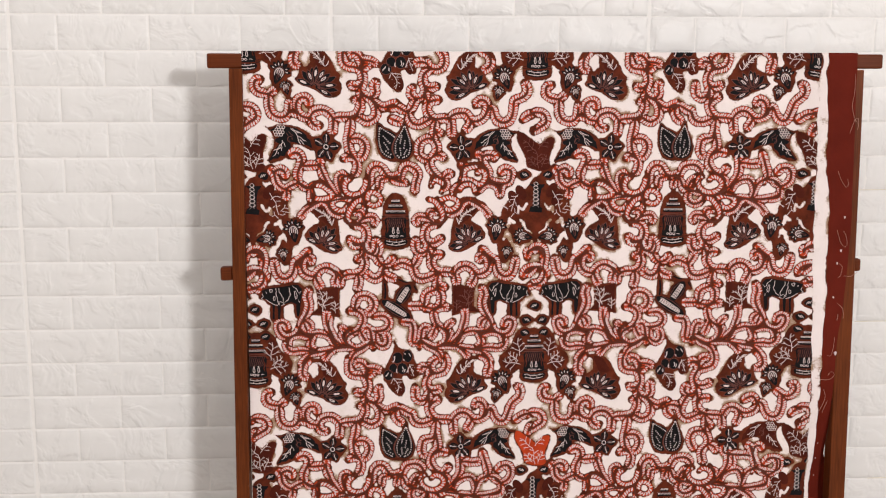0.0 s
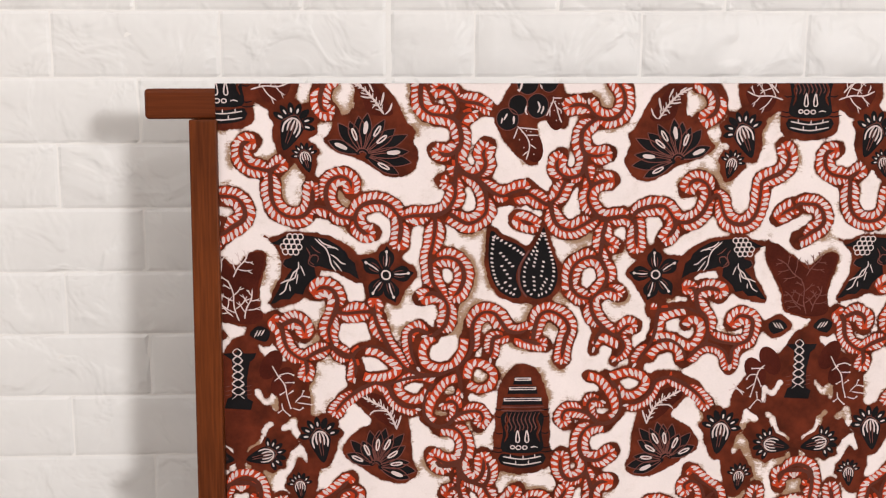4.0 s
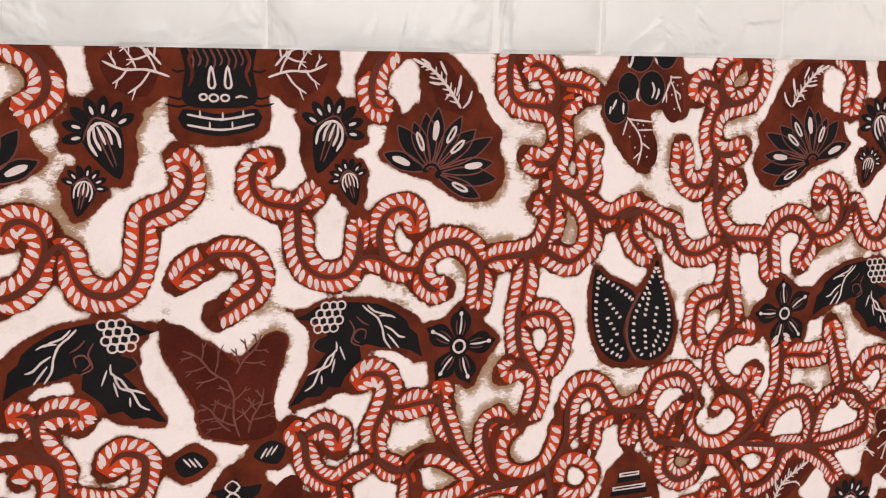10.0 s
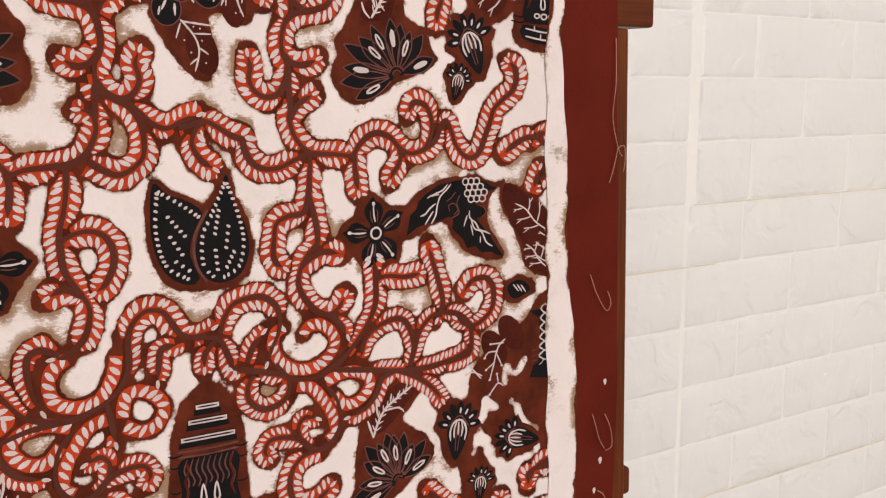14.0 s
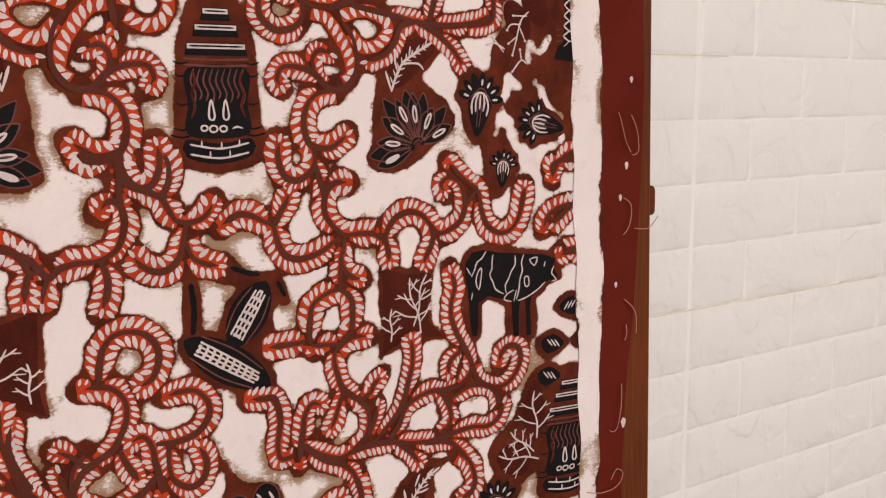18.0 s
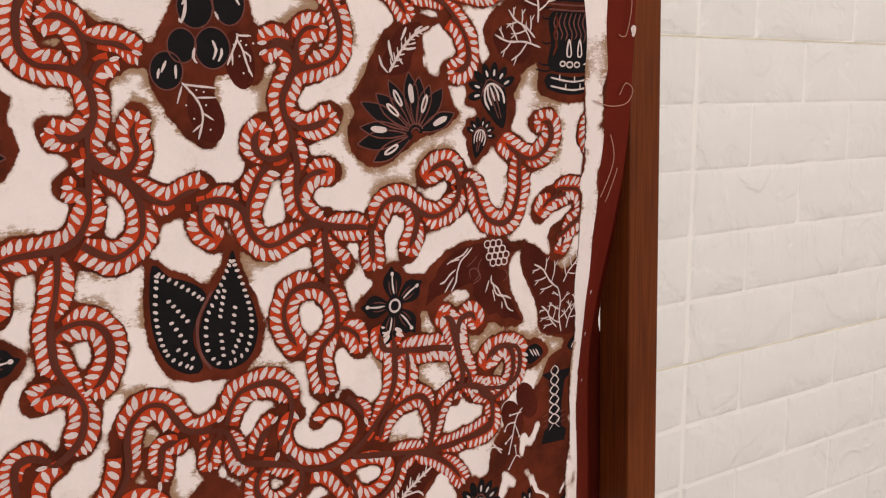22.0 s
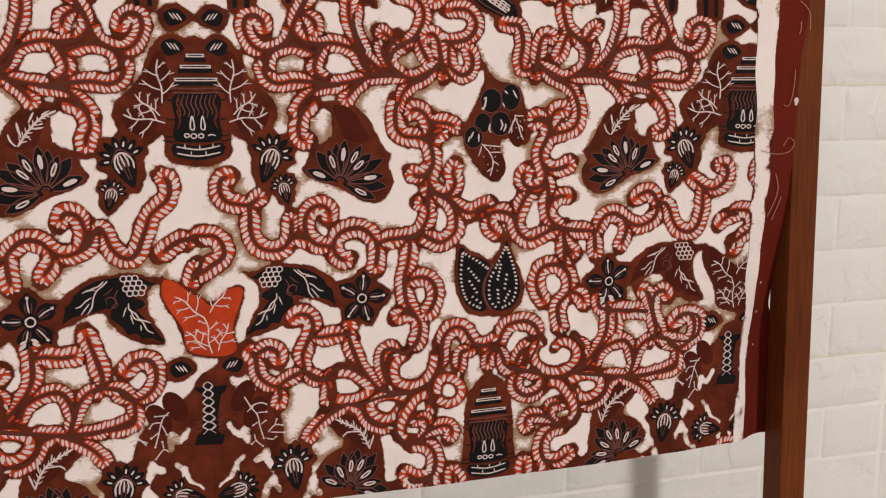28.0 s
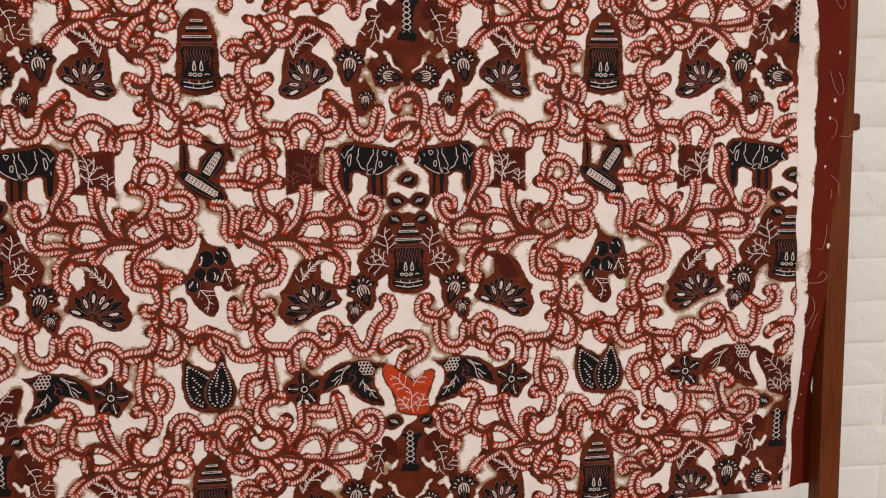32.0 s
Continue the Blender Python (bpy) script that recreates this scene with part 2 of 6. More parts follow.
# all but the brick wall is unseen, added to close the room and bounce light
room_box("floor", (-2.6, -3.6, -0.1), (3.6, 2.3, 0.0), M_FLOOR, "unseen pale smooth floor, added under the stand")
room_box("ceiling", (-2.6, -3.6, 2.9), (3.6, 2.3, 3.0), M_CEIL, "unseen plain white ceiling, added to bounce light")
wall_north = room_box("wall_north", (-2.6, WALL_Y + 0.0006, 0), (3.6, 2.3, 2.9), M_JOINT, "white foam brick panel wall behind the cloth")
room_box("wall_south", (-2.6, -3.6, 0), (3.6, -3.5, 2.9), M_WALL, "unseen plain pale wall, added to bounce light")
room_box("wall_west", (-2.6, -3.5, 0), (-2.5, WALL_Y + 0.004, 2.9), M_WALL, "unseen plain pale side wall, added to bounce light")
room_box("wall_east", (3.5, -3.5, 0), (3.6, WALL_Y + 0.004, 2.9), M_WALL, "unseen plain pale side wall, added to bounce light")

# ---- cloth: its surface ----
AX, ZA, HALF, PERIOD = 0.278, 1.281, 26.1, 56.9
U_LEFT, U_PAT, V_TOP, V_BOT = -53.5, 55.4, 17.5, -75.3


def at(a, b, c):
    """A place on the stand: metres along the bar, away from the viewer, and up."""
    x, z = AX + a, ZA + c
    return Vector((x, 1.922 + 0.022 * x + 0.02 * (z - 1.28) + b, z))


def smooth(x):
    x = np.clip(x, 0, 1)
    return x * x * (3 - 2 * x)


def sag(u, v):
    """How far the cloth lies behind its plane, in metres."""
    d = 0.0012 * np.sin(u * 0.16 + 0.8 * np.sin(v * 0.045)) + 0.0008 * np.sin(u * 0.37 + v * 0.05 + 1.0)
    d = d * np.clip((V_TOP - v) / 18, 0, 1)
    side = smooth((u - 46) / 9)
    edge = smooth((u - 54.5) / 4)
    low = smooth((-38 - v) / 28)
    return d + side * (-0.0125 - 0.0020 * np.clip((V_TOP - v) / 45, 0, 1) + 0.0230 * low) + edge * 0.0160 * smooth((-48 - v) / 18)


def on_cloth(uv, h):
    """World places of cloth points (centimetres), h metres proud."""
    u, v = uv[:, 0], uv[:, 1]
    x, z = AX + u / 100, ZA + v / 100
    y = 1.922 + 0.022 * x + 0.02 * (z - 1.28) + sag(u, v) - h
    return np.stack([x, y, z], 1)


def right_edge(v):
    """Where the hem ends: before the post above, tucked in beside it below."""
    return np.interp(v, (-76, -64, -61, -43, -38, -35, -31, -22, -13, -4, 18), (60.0, 60.0, 58.78, 58.76, 58.8, 59.0, 59.6, 60.1, 60.35, 60.15, 59.85)) + 0.05 * np.sin(v * 0.5) * np.sin(v * 0.13)


def strip_edge(v):
    """Where the undyed strip ends and the hem begins."""
    return np.interp(v, (-76, -66, -60, -50, -39, -30, -17, -10, -4, 12, 18), (55.5, 55.85, 56.3, 56.3, 55.9, 56.15, 56.2, 55.8, 55.2, 54.4, 54.4)) + 0.10 * np.sin(v * 0.4) + 0.06 * np.sin(v * 1.3)


def strip_start(v):
    return np.interp(v, (-76, -68, -60, -39, -17, 12, 18), (53.7, 54.3, 54.6, 53.6, 52.9, 52.6, 52.8)) + 0.12 * np.sin(v * 0.9)


# ---- drawing on the cloth ----
STEP = 0.00012
HEIGHT = {"pale": 5, "brown": 1, "red": 2, "maroon": 2, "stem": 3, "black": 3, "faint": 4, "line": 5}
DYE = {"pale": M_COTTON, "brown": M_BROWN, "red": M_RED, "maroon": M_MAROON, "stem": M_STEM, "black": M_BLACK, "faint": M_FAINT, "line": M_LINE}
ORDER = list(DYE)


def curve(points, closed=False, gap=0.22):
    """A smooth line through points, at even steps."""
    p = np.array(points, float)
    n = len(p)
    out = []
    if n == 2 and not closed:
        k = max(2, int(np.hypot(*(p[1] - p[0])) / gap))
        return np.array([p[0] + (p[1] - p[0]) * i / k for i in range(k + 1)])
    for i in range(n if closed else n - 1):
        if closed:
            a, b, c, d = p[i - 1], p[i], p[(i + 1) % n], p[(i + 2) % n]
        else:
            a, b, c, d = p[max(i - 1, 0)], p[i], p[i + 1], p[min(i + 2, n - 1)]
        k = max(2, int(np.hypot(*(c - b)) / gap))
        for s in np.arange(k) / k:
            out.append(0.5 * (2 * b + (c - a) * s + (2 * a - 5 * b + 4 * c - d) * s * s + (3 * b - a - 3 * c + d) * s ** 3))
    if not closed:
        out.append(p[-1])
    return np.array(out)


EDGE = np.random.RandomState(8)


class Drawing:
    """Flat shapes in cloth centimetres, kept by dye."""

    def __init__(self):
        self.items = []
        self.ground = []
        self.trail = None
        self.bare = []

    def add(self, dye, verts, faces, lift=0.0):
        self.items.append((dye, np.array(verts, float), faces, lift))

    def fill(self, dye, points, smooth=True, lift=0.0, grow=0.0):
        p = curve(points, True, 0.35) if smooth else np.array(points, float)
        if smooth and dye == "maroon":
            p = p + EDGE.uniform(-0.03, 0.03, p.shape)
        if grow:
            c = p.mean(0)
            r = np.hypot(*(p - c).T)[:, None]
            p = c + (p - c) * (1 + grow / np.maximum(r, 0.3))
        if dye in ("brown", "ground"):
            self.ground.append(p)
            if dye == "ground":
                return
            g = np.roll(p, -1, 0) - np.roll(p, 1, 0)
            g = np.stack([g[:, 1], -g[:, 0]], 1) / np.maximum(np.hypot(*g.T), 1e-6)[:, None]
            area = (p[:, 0] * np.roll(p[:, 1], -1) - np.roll(p[:, 0], -1) * p[:, 1]).sum()
            p = p - g * (0.22 if area > 0 else -0.22)
        lo, hi = p.min(0), p.max(0)
        inner = [Vector((x, y)) for x in np.arange(lo[0], hi[0], 0.9) for y in np.arange(lo[1], hi[1], 0.9)]
        vs, _, fs, _, _, _ = delaunay_2d_cdt([Vector(q) for q in p] + inner, [], [list(range(len(p)))], 1, 1e-4)
        self.add(dye, [(q[0], q[1]) for q in vs], [tuple(f) for f in fs], lift)

    def oval(self, dye, x, y, a, b, turn=0.0, sharp=1.0, lift=0.0, n=14):
        t = np.arange(n) / n * 2 * math.pi
        s = np.sign(np.sin(t)) * np.abs(np.sin(t)) ** sharp
        c, d = math.cos(radians(turn)), math.sin(radians(turn))
        px, py = a * np.cos(t), b * s
        v = np.stack([x + px * c - py * d, y + px * d + py * c], 1)
        if max(a, b) > 1.6 or dye == "brown":
            self.fill(dye, v, False, lift)
        else:
            self.add(dye, v, [tuple(range(n))], lift)

    def line(self, dye, points, width=0.14, closed=False, taper=True, lift=0.0):
        p = curve(points, closed)
        if dye == "pale":
            self.bare.append((p, width / 2))
            return
        if closed:
            p = np.vstack([p, p[:1]])
        g = np.gradient(p, axis=0)
        g /= np.maximum(np.hypot(*g.T), 1e-9)[:, None]
        nrm = np.stack([-g[:, 1], g[:, 0]], 1)
        k = len(p)
        w = np.full(k, width / 2)
        if taper and not closed:
            w *= np.minimum(1, 0.45 + np.minimum(np.arange(k), np.arange(k)[::-1]) * 0.4)
        w *= 1 + 0.12 * np.sin(np.arange(k) * 1.7)
        v = np.vstack([p + nrm * w[:, None], p - nrm * w[:, None]])
        self.add(dye, v, [(i, i + 1, k + i + 1, k + i) for i in range(k - 1)], lift)

    def leaflet(self, x, y, a, b, turn, side):
        """A slender leaf, blunt at the foot, with a bent point."""
        c, d = math.cos(radians(turn)), math.sin(radians(turn))
        q = np.array(((-1.0, 0.0), (-0.75, -0.75), (-0.2, -1.0), (0.45, -0.75), (1.0, 0.15), (0.55, 0.8), (-0.1, 0.95), (-0.7, 0.6))) * (a, b * side)
        v = np.stack([x + q[:, 0] * c - q[:, 1] * d, y + q[:, 0] * d + q[:, 1] * c], 1)
        self.add("line", v, [tuple(range(8)) if side > 0 else tuple(range(7, -1, -1))])

    def dots(self, dye, points, size=0.15, gap=0.34):
        p = curve(points, False, gap)
        for i, q in enumerate(p):
            d = p[min(i + 1, len(p) - 1)] - p[max(i - 1, 0)]
            self.oval(dye, q[0], q[1], size, size * 0.62, math.degrees(math.atan2(d[1], d[0])) + 70, n=8)

    def twig(self, x, y, size, turn, dye="line", width=0.13):
        """A bare twig with side shoots and berries."""
        c, d = math.cos(radians(turn)), math.sin(radians(turn))

        def to(px, py):
            return (x + size * (px * c - py * d), y + size * (px * d + py * c))
        self.line(dye, [to(0, 0), to(0.35, 0.04), to(0.7, -0.02), to(1, 0.05)], width)
        for s, side, ln in ((0.2, 1, 0.34), (0.3, -1, 0.36), (0.5, 1, 0.30), (0.62, -1, 0.26), (0.8, 1, 0.18)):
            tip = to(s + ln * 0.75, side * ln)
            self.line(dye, [to(s, 0.02), to(s + ln * 0.3, side * ln * 0.55), tip], width * 0.85)
            self.line(dye, [to(s + ln * 0.45, side * ln * 0.7), to(s + ln * 0.55, side * ln * 1.25)], width * 0.7)

    def fern(self, points, dye="line", n=6, length=0.75, width=0.16):
        p = curve(points, False, 0.1)
        self.line(dye, points, width * 1.3)
        for i in range(n):
            k = int((0.12 + 0.8 * i / n) * (len(p) - 2))
            d = p[k + 1] - p[k]
            a = math.atan2(d[1], d[0])
            for side in (1, -1):
                t = a + side * 0.75
                ln = length * (1 - 0.45 * i / n)
                self.line(dye, [p[k], p[k] + ln * np.array([math.cos(t), math.sin(t)])], width * 0.8)


GROUND, BARE, TRAILS = [], [], []


def warp(q):
    """The hand-drawn repeats drift a little from a strict mirror."""
    x = q[:, 0] + 0.8 * np.clip((q[:, 0] - 28) / 24, 0, 1)
    far = np.clip((-27 - x) / 25, 0, 1) * smooth((q[:, 1] + 6) / 12)
    return np.stack([x - 0.8 * np.sqrt(far), q[:, 1] + 1.1 * far], 1)


def stamp(draw, name, parent, u0, v0, side=1, label="", pieces=""):
    """Puts a drawing on the cloth as one part; its brown ground goes to the dye of the cloth. pieces: each dark shape becomes a piece of that name."""
    def put(p):
        return warp(np.stack([u0 + side * p[:, 0], v0 + p[:, 1]], 1))
    GROUND.extend(put(p) for p in draw.ground)
    BARE.extend((put(p), w) for p, w in draw.bare)
    if draw.trail:
        TRAILS.append((put(draw.trail[0]), draw.trail[1]))
    groups = [[]]
    for k, item in enumerate(draw.items):
        if pieces and item[0] == "black" and groups[-1]:
            groups.append([])
        groups[-1].append((k, item))
    made = None
    for group in groups:
        verts, faces, index, base = [], [], [], 0
        for k, (dye, p, fs, lift) in group:
            q = put(p)
            if q[:, 0].max() < U_LEFT or q[:, 0].min() > U_PAT or q[:, 1].min() > V_TOP or q[:, 1].max() < V_BOT:
                continue
            inside = (q[:, 0] > U_LEFT) & (q[:, 0] < U_PAT) & (q[:, 1] < V_TOP) & (q[:, 1] > V_BOT)
            q[:, 1] = np.clip(q[:, 1], V_BOT, V_TOP)
            q[:, 0] = np.clip(q[:, 0], U_LEFT, strip_start(q[:, 1]) + 0.3)
            kept = [f for f in fs if any(inside[i] for i in f)]
            if not kept:
                continue
            verts.append(on_cloth(q, STEP * HEIGHT[dye] + lift + 1e-6 * k))
            for f in kept:
                faces.append([base + i for i in (f[::-1] if side > 0 else f)])
            index += [ORDER.index(dye)] * len(kept)
            base += len(q)
        if faces:
            ob = mesh_ob(pieces if made else name, np.vstack(verts).tolist(), faces, [DYE[d] for d in ORDER], made or parent, "" if made else label, index)
            made = made or ob
    return made


# ---- rope-like vines: a dark stem with leaflets on red along both sides ----
STEMS, ONLY, ROPES = [], {}, set()
BROAD, CORE = 0.87, 0.17


def vine(*points, only=0):
    """A stem through some points; only: 1 or -1 for one side of the mirror, 2 and 3 for two places drawn more freely, -4 for all but 1."""
    if only:
        ONLY[len(STEMS)] = only
    STEMS.append(curve(points, False, 0.1))


def row(*points, only=0):
    """A single row of leaflets round a bare island."""
    ROPES.add(len(STEMS))
    vine(*points, only=only)


vine((9.6, 17.4), (8.9, 16.8), (8.6, 16), (8.5, 15.2), (8.7, 14.5), (9.2, 14.3), only=1)
vine((2.4, 11.4), (1.8, 11.2), (1.6, 10.5), (1.8, 9.7), (2.4, 9.2), (3.3, 9), (4, 8.8), (4.1, 7.9), (4.1, 6.9), (4.3, 6), (4.8, 5.3), (5.6, 4.9), (6.5, 4.9), (7.1, 5.2), (7.5, 5.8), (7.7, 6.6), (7.7, 7.6), only=1)
vine((4, 8.9), (4.5, 9.2), (5, 9.6), only=1)
vine((11.1, 7.6), (11, 8.2), (10.4, 8.6), (9.7, 8.5), (9.2, 8.1), (8.9, 7.4), (8.9, 6.6), (9.2, 5.8), (9.9, 5.2), (10.8, 5), (11.3, 5.1), (11.7, 5.8), (12.4, 6.3), (13.6, 6.5), (14.5, 6.1), (15.1, 5.4), (15.5, 5.1), (16.3, 5.3), (17.5, 5.4), (18.6, 5.5), (19.4, 5.9), (19.9, 6.6), (20.2, 7.5), (20, 8.3), (19.4, 8.5), only=1)
vine((7.5, 5.7), (8.2, 5.9), (9.1, 5.7), only=1)
vine((11.6, 5.5), (11.4, 4.9), (11.6, 4.2), (12.2, 3.7), (12.6, 3.7), only=1)
vine((15.2, 5.3), (15.4, 4.4), (15.3, 3.5), (15.2, 2.8), only=1)
vine((17.4, 17.6), (17.2, 16.7), (17.2, 15.7), (17.4, 15), (18.1, 14.5), (19.2, 14.4), (20.1, 14.1), (20.5, 13.5), (20.7, 12.5), (20.6, 11.7), (20.3, 11), (20.3, 10.1), (20.5, 9.5), (21.3, 9.1), (22.1, 8.7), (22.7, 7.9), (22.9, 6.9), (22.8, 5.8), (22.1, 5.1), (21.3, 4.8), (20.5, 5.1), (19.7, 5.6), only=1)
vine((20.3, 9.9), (20.2, 9.1), (20.2, 8), only=1)
vine((19.9, 14.3), (20.4, 15), (20.3, 15.8), (19.9, 16.5), (19.1, 16.9), (18.5, 16.7), only=1)
vine((20.2, 16), (21, 15.7), (22, 15.6), (22.8, 15.3), only=1)
vine((20.6, 13.9), (21, 14.6), (21.6, 14.8), only=1)
vine((20.5, 11.7), (20, 11.1), (19.3, 10.9), (18.7, 11.2), only=1)
vine((20.4, 10), (20.9, 9.4), (21.7, 9.1), (22.4, 9.4), (22.8, 10.2), (22.6, 11.1), (22.8, 11.7), only=1)
vine((22.1, 8.8), (22.7, 8.3), (23.4, 7.7), (24.3, 7.4), (25.2, 7.8), (26.1, 8.1), only=1)
vine((18.4, 5.4), (18.4, 4.4), (18.2, 3), (17.9, 1.8), (17.9, 0.5), (18.1, -0.6), (18.8, -1.7), (19.3, -2.7), (19.2, -3.8), (18.8, -4.6), (17.9, -5.3), (17.3, -5.4), only=1)
vine((17.9, 1.1), (18.4, 1.5), (19.4, 1.7), (20.3, 1.4), (20.8, 0.6), (20.8, -0.4), (20.3, -1.4), (19.8, -1.8), only=1)
vine((7.6, -1.3), (8.1, -1), (8.9, -1.1), (9.3, -1.6), (9.4, -2.3), (9.1, -3.1), (8.7, -3.9), (8.4, -4.7), (8.5, -5.7), (8.9, -6.6), (9.7, -7.1), (10.4, -7.1), only=1)
vine((6.2, -4.9), (6.1, -4.2), (5.5, -3.8), (4.9, -3.9), (4.3, -4.2), only=1)
vine((3.7, -3.9), (4.2, -4.6), (4.3, -5.6), (4.6, -6.4), (5.4, -7.1), (6.1, -7.3), (6.9, -6.8), (7.8, -6.4), (8.6, -6.1), only=1)
vine((6, -7.3), (6.3, -8.1), (6.1, -8.9), only=1)
vine((8.6, -6.2), (9.5, -6.8), (10.4, -7.2), (10.7, -8.1), (10.6, -9.1), only=1)
vine((9.3, -3.1), (10.2, -3.2), (11.3, -3.1), (12.3, -3.1), (12.8, -3.3), only=1)
vine((12.7, -2.4), (12.7, -3.7), (13.1, -4.9), (13.6, -6.1), (14.3, -7.2), (15.3, -8.4), (16.4, -8.9), (17.8, -9.1), (19, -8.8), (20.1, -8.3), (21, -7.4), (21.4, -6.4), (21.4, -5), (21.7, -4), (22.5, -3.3), (23.5, -3.4), (24.1, -4.2), only=1)
row((17.9, -5.5), (17.2, -5.9), (16.8, -6.8), (17.1, -7.9), (18.2, -8.4), (19.4, -8.3), (20, -7.7), (20.5, -6.8), (20.7, -5.7), only=1)
vine((17.5, -5.2), (16.5, -4.8), (15.8, -5.1), (15.7, -6.1), (15.9, -7.3), (16.3, -8.2), only=1)
vine((19, -2), (18, -1.5), (17.2, -1.8), only=1)
row((11.6, -6.6), (12.7, -6.8), (13.7, -7.5), (14.5, -8.4), (13.7, -9), (12.2, -9.2), (11.4, -9), only=1)
vine((10.4, -7.1), (10.9, -6.5), (11.8, -6.2), (12.9, -6.4), (13.9, -7.1), only=1)
vine((13.4, -9.9), (15.4, -9.3), (17.4, -9.1), only=1)
row((20.9, -9.5), (21.1, -8.4), (21.7, -8), (22.7, -8.3), (23.4, -9.2), (23, -10.2), (22, -10.5), (21, -10), only=1)
vine((20, -8.5), (20.2, -9.4), (20.4, -10.8), only=1)
vine((24.3, -5.5), (23.4, -5.7), (23.2, -6.5), (23.1, -7.5), only=1)
vine((24.1, -4.2), (24.7, -5), (25.7, -5.2), (26.5, -4.9), only=1)
vine((-1, 6.1), (-0.7, 6.5), (0.1, 6.5), (1, 6.4), (1.6, 5.8), (1.8, 4.9), (1.4, 4.3), (0.7, 3.9), (-0, 3.4), (-0.5, 3.2), only=1)
vine((18, 17.7), (17.4, 17.1), (17.1, 16.2), (17.2, 15.2), (17.8, 14.5), (18.7, 14.3), (19.5, 14.5), (20.1, 15), (20.3, 15.6), only=2)
vine((20.1, 15.1), (20.7, 15.5), (21.5, 15.6), (22.2, 15.4), only=2)
vine((19.5, 14.4), (20.3, 13.9), (20.9, 13.2), (21, 12.4), (20.9, 11.7), (20.5, 11.2), (19.6, 11), (18.7, 11.2), only=2)
vine((20.9, 11.7), (20.6, 10.9), (20.7, 10.1), (21, 9.4), (21.7, 9.1), (22.5, 9.2), (23.1, 9.7), (23.2, 10.4), (23, 10.8), only=2)
vine((18.4, 8.8), (19.1, 8.7), (19.8, 8.4), (20.2, 7.9), (20.3, 7.1), (20, 6.3), (19.4, 5.6), (18.6, 5.3), (17.7, 5.4), (16.9, 5.5), (16.2, 5.2), only=2)
vine((20.6, 10.1), (20.4, 9.2), (20.1, 8.4), only=2)
vine((26.6, 7.4), (26.3, 7.5), (25.7, 7.6), (25, 7.2), (24.2, 6.7), (23.7, 6.6), (23.6, 5.9), (23.3, 5.1), (22.7, 4.5), (21.8, 4.3), (21, 4.6), (20.1, 5.1), (19.3, 5.5), only=2)
vine((23.7, 6.8), (23.1, 7.3), (22.7, 8.1), (22.4, 8.7), only=2)
vine((26.6, 5.3), (25.9, 5), (25.2, 4.8), only=2)
vine((18.6, 5.3), (18.7, 4.5), (18.9, 3.7), (18.6, 3.1), (17.9, 2.8), only=2)
vine((18.9, 3.6), (19, 2.7), (19.1, 1.8), only=2)
vine((21.7, -1.2), (21.8, -0.2), (21.6, 0.8), (20.9, 1.5), (20, 1.8), (19.2, 1.6), (18.7, 0.9), (18.4, -0), (18.7, -0.9), (19.3, -1.6), (19.8, -2.2), (19.8, -3.1), (19.4, -4), (18.7, -4.8), (17.9, -5.4), (17.1, -5.7), only=2)
vine((21.7, -1.1), (21, -1.8), (20, -2.1), only=2)
vine((19.6, -1.8), (18.9, -1.4), (18.1, -1.2), (17.4, -1.6), only=2)
vine((17.3, -5.6), (16.9, -5.1), (16.4, -4.7), (16, -4.7), only=2)
vine((13.5, -3.1), (13.7, -4.1), (13.8, -5.1), (14.1, -6.1), (14.8, -7.2), (15.5, -8.2), only=2)
vine((25.2, -5.8), (25, -4.6), (24.6, -3.6), (23.8, -3.2), (22.9, -3.5), (22.2, -4.1), (21.9, -4.9), (22.2, -5.8), (22.4, -6.8), (22.5, -7.7), only=2)
vine((18.7, -4.9), (19.3, -5.8), (19.5, -6.6), only=2)
row((19.5, -6.5), (18.8, -5.8), (18, -6.1), (17.3, -6.5), only=2)
vine((17.1, -5.7), (16.7, -6.7), (17.4, -7.7), only=2)
vine((26.4, -5.8), (25.3, -6.1), (24.4, -6.3), only=2)
vine((16.2, 5.2), (15.9, 5.8), (15.2, 6.2), (14.3, 6.4), (13.3, 6.4), (12.7, 5.8), (12.3, 5.2), (11.5, 4.9), (10.6, 5.1), (9.8, 5.7), (9.3, 6.6), (9.1, 7.6), (9.4, 8.4), (10.2, 8.8), (10.8, 8.6), (11.1, 8.1), only=2)
vine((12.3, 5.2), (12.2, 4.6), (12.5, 4), (13, 3.5), only=2)
vine((16, 5.2), (15.8, 4.4), (15.8, 3.4), (15.7, 2.6), only=2)
vine((9.2, 6.7), (8.6, 7.4), (8.2, 7.2), (7.9, 6.2), (7.5, 5.3), (6.8, 4.8), (5.9, 4.7), (5.1, 5.1), (4.6, 5.9), (4.4, 6.9), (4.3, 8), (4.2, 8.6), (3.4, 9), (2.5, 9.4), (1.9, 10.1), (1.8, 11), (2.2, 11.6), only=2)
vine((2.4, 5.4), (1.9, 5.8), (1.1, 6.2), only=2)
vine((10.3, 17.5), (9.4, 17.2), (8.8, 16.5), (8.6, 15.6), (8.9, 14.8), (9.7, 14.3), only=2)
vine((10.9, -1.2), (10.4, -1.2), (10.1, -1.7), (10, -2.5), (9.7, -3.3), (9.1, -3.9), (8.9, -4.8), (8.9, -5.7), (9.1, -6.4), (9.8, -6.8), only=2)
vine((10.1, -1.9), (9.7, -1.4), (8.9, -1.2), (8, -1.4), (7.9, -1.7), only=2)
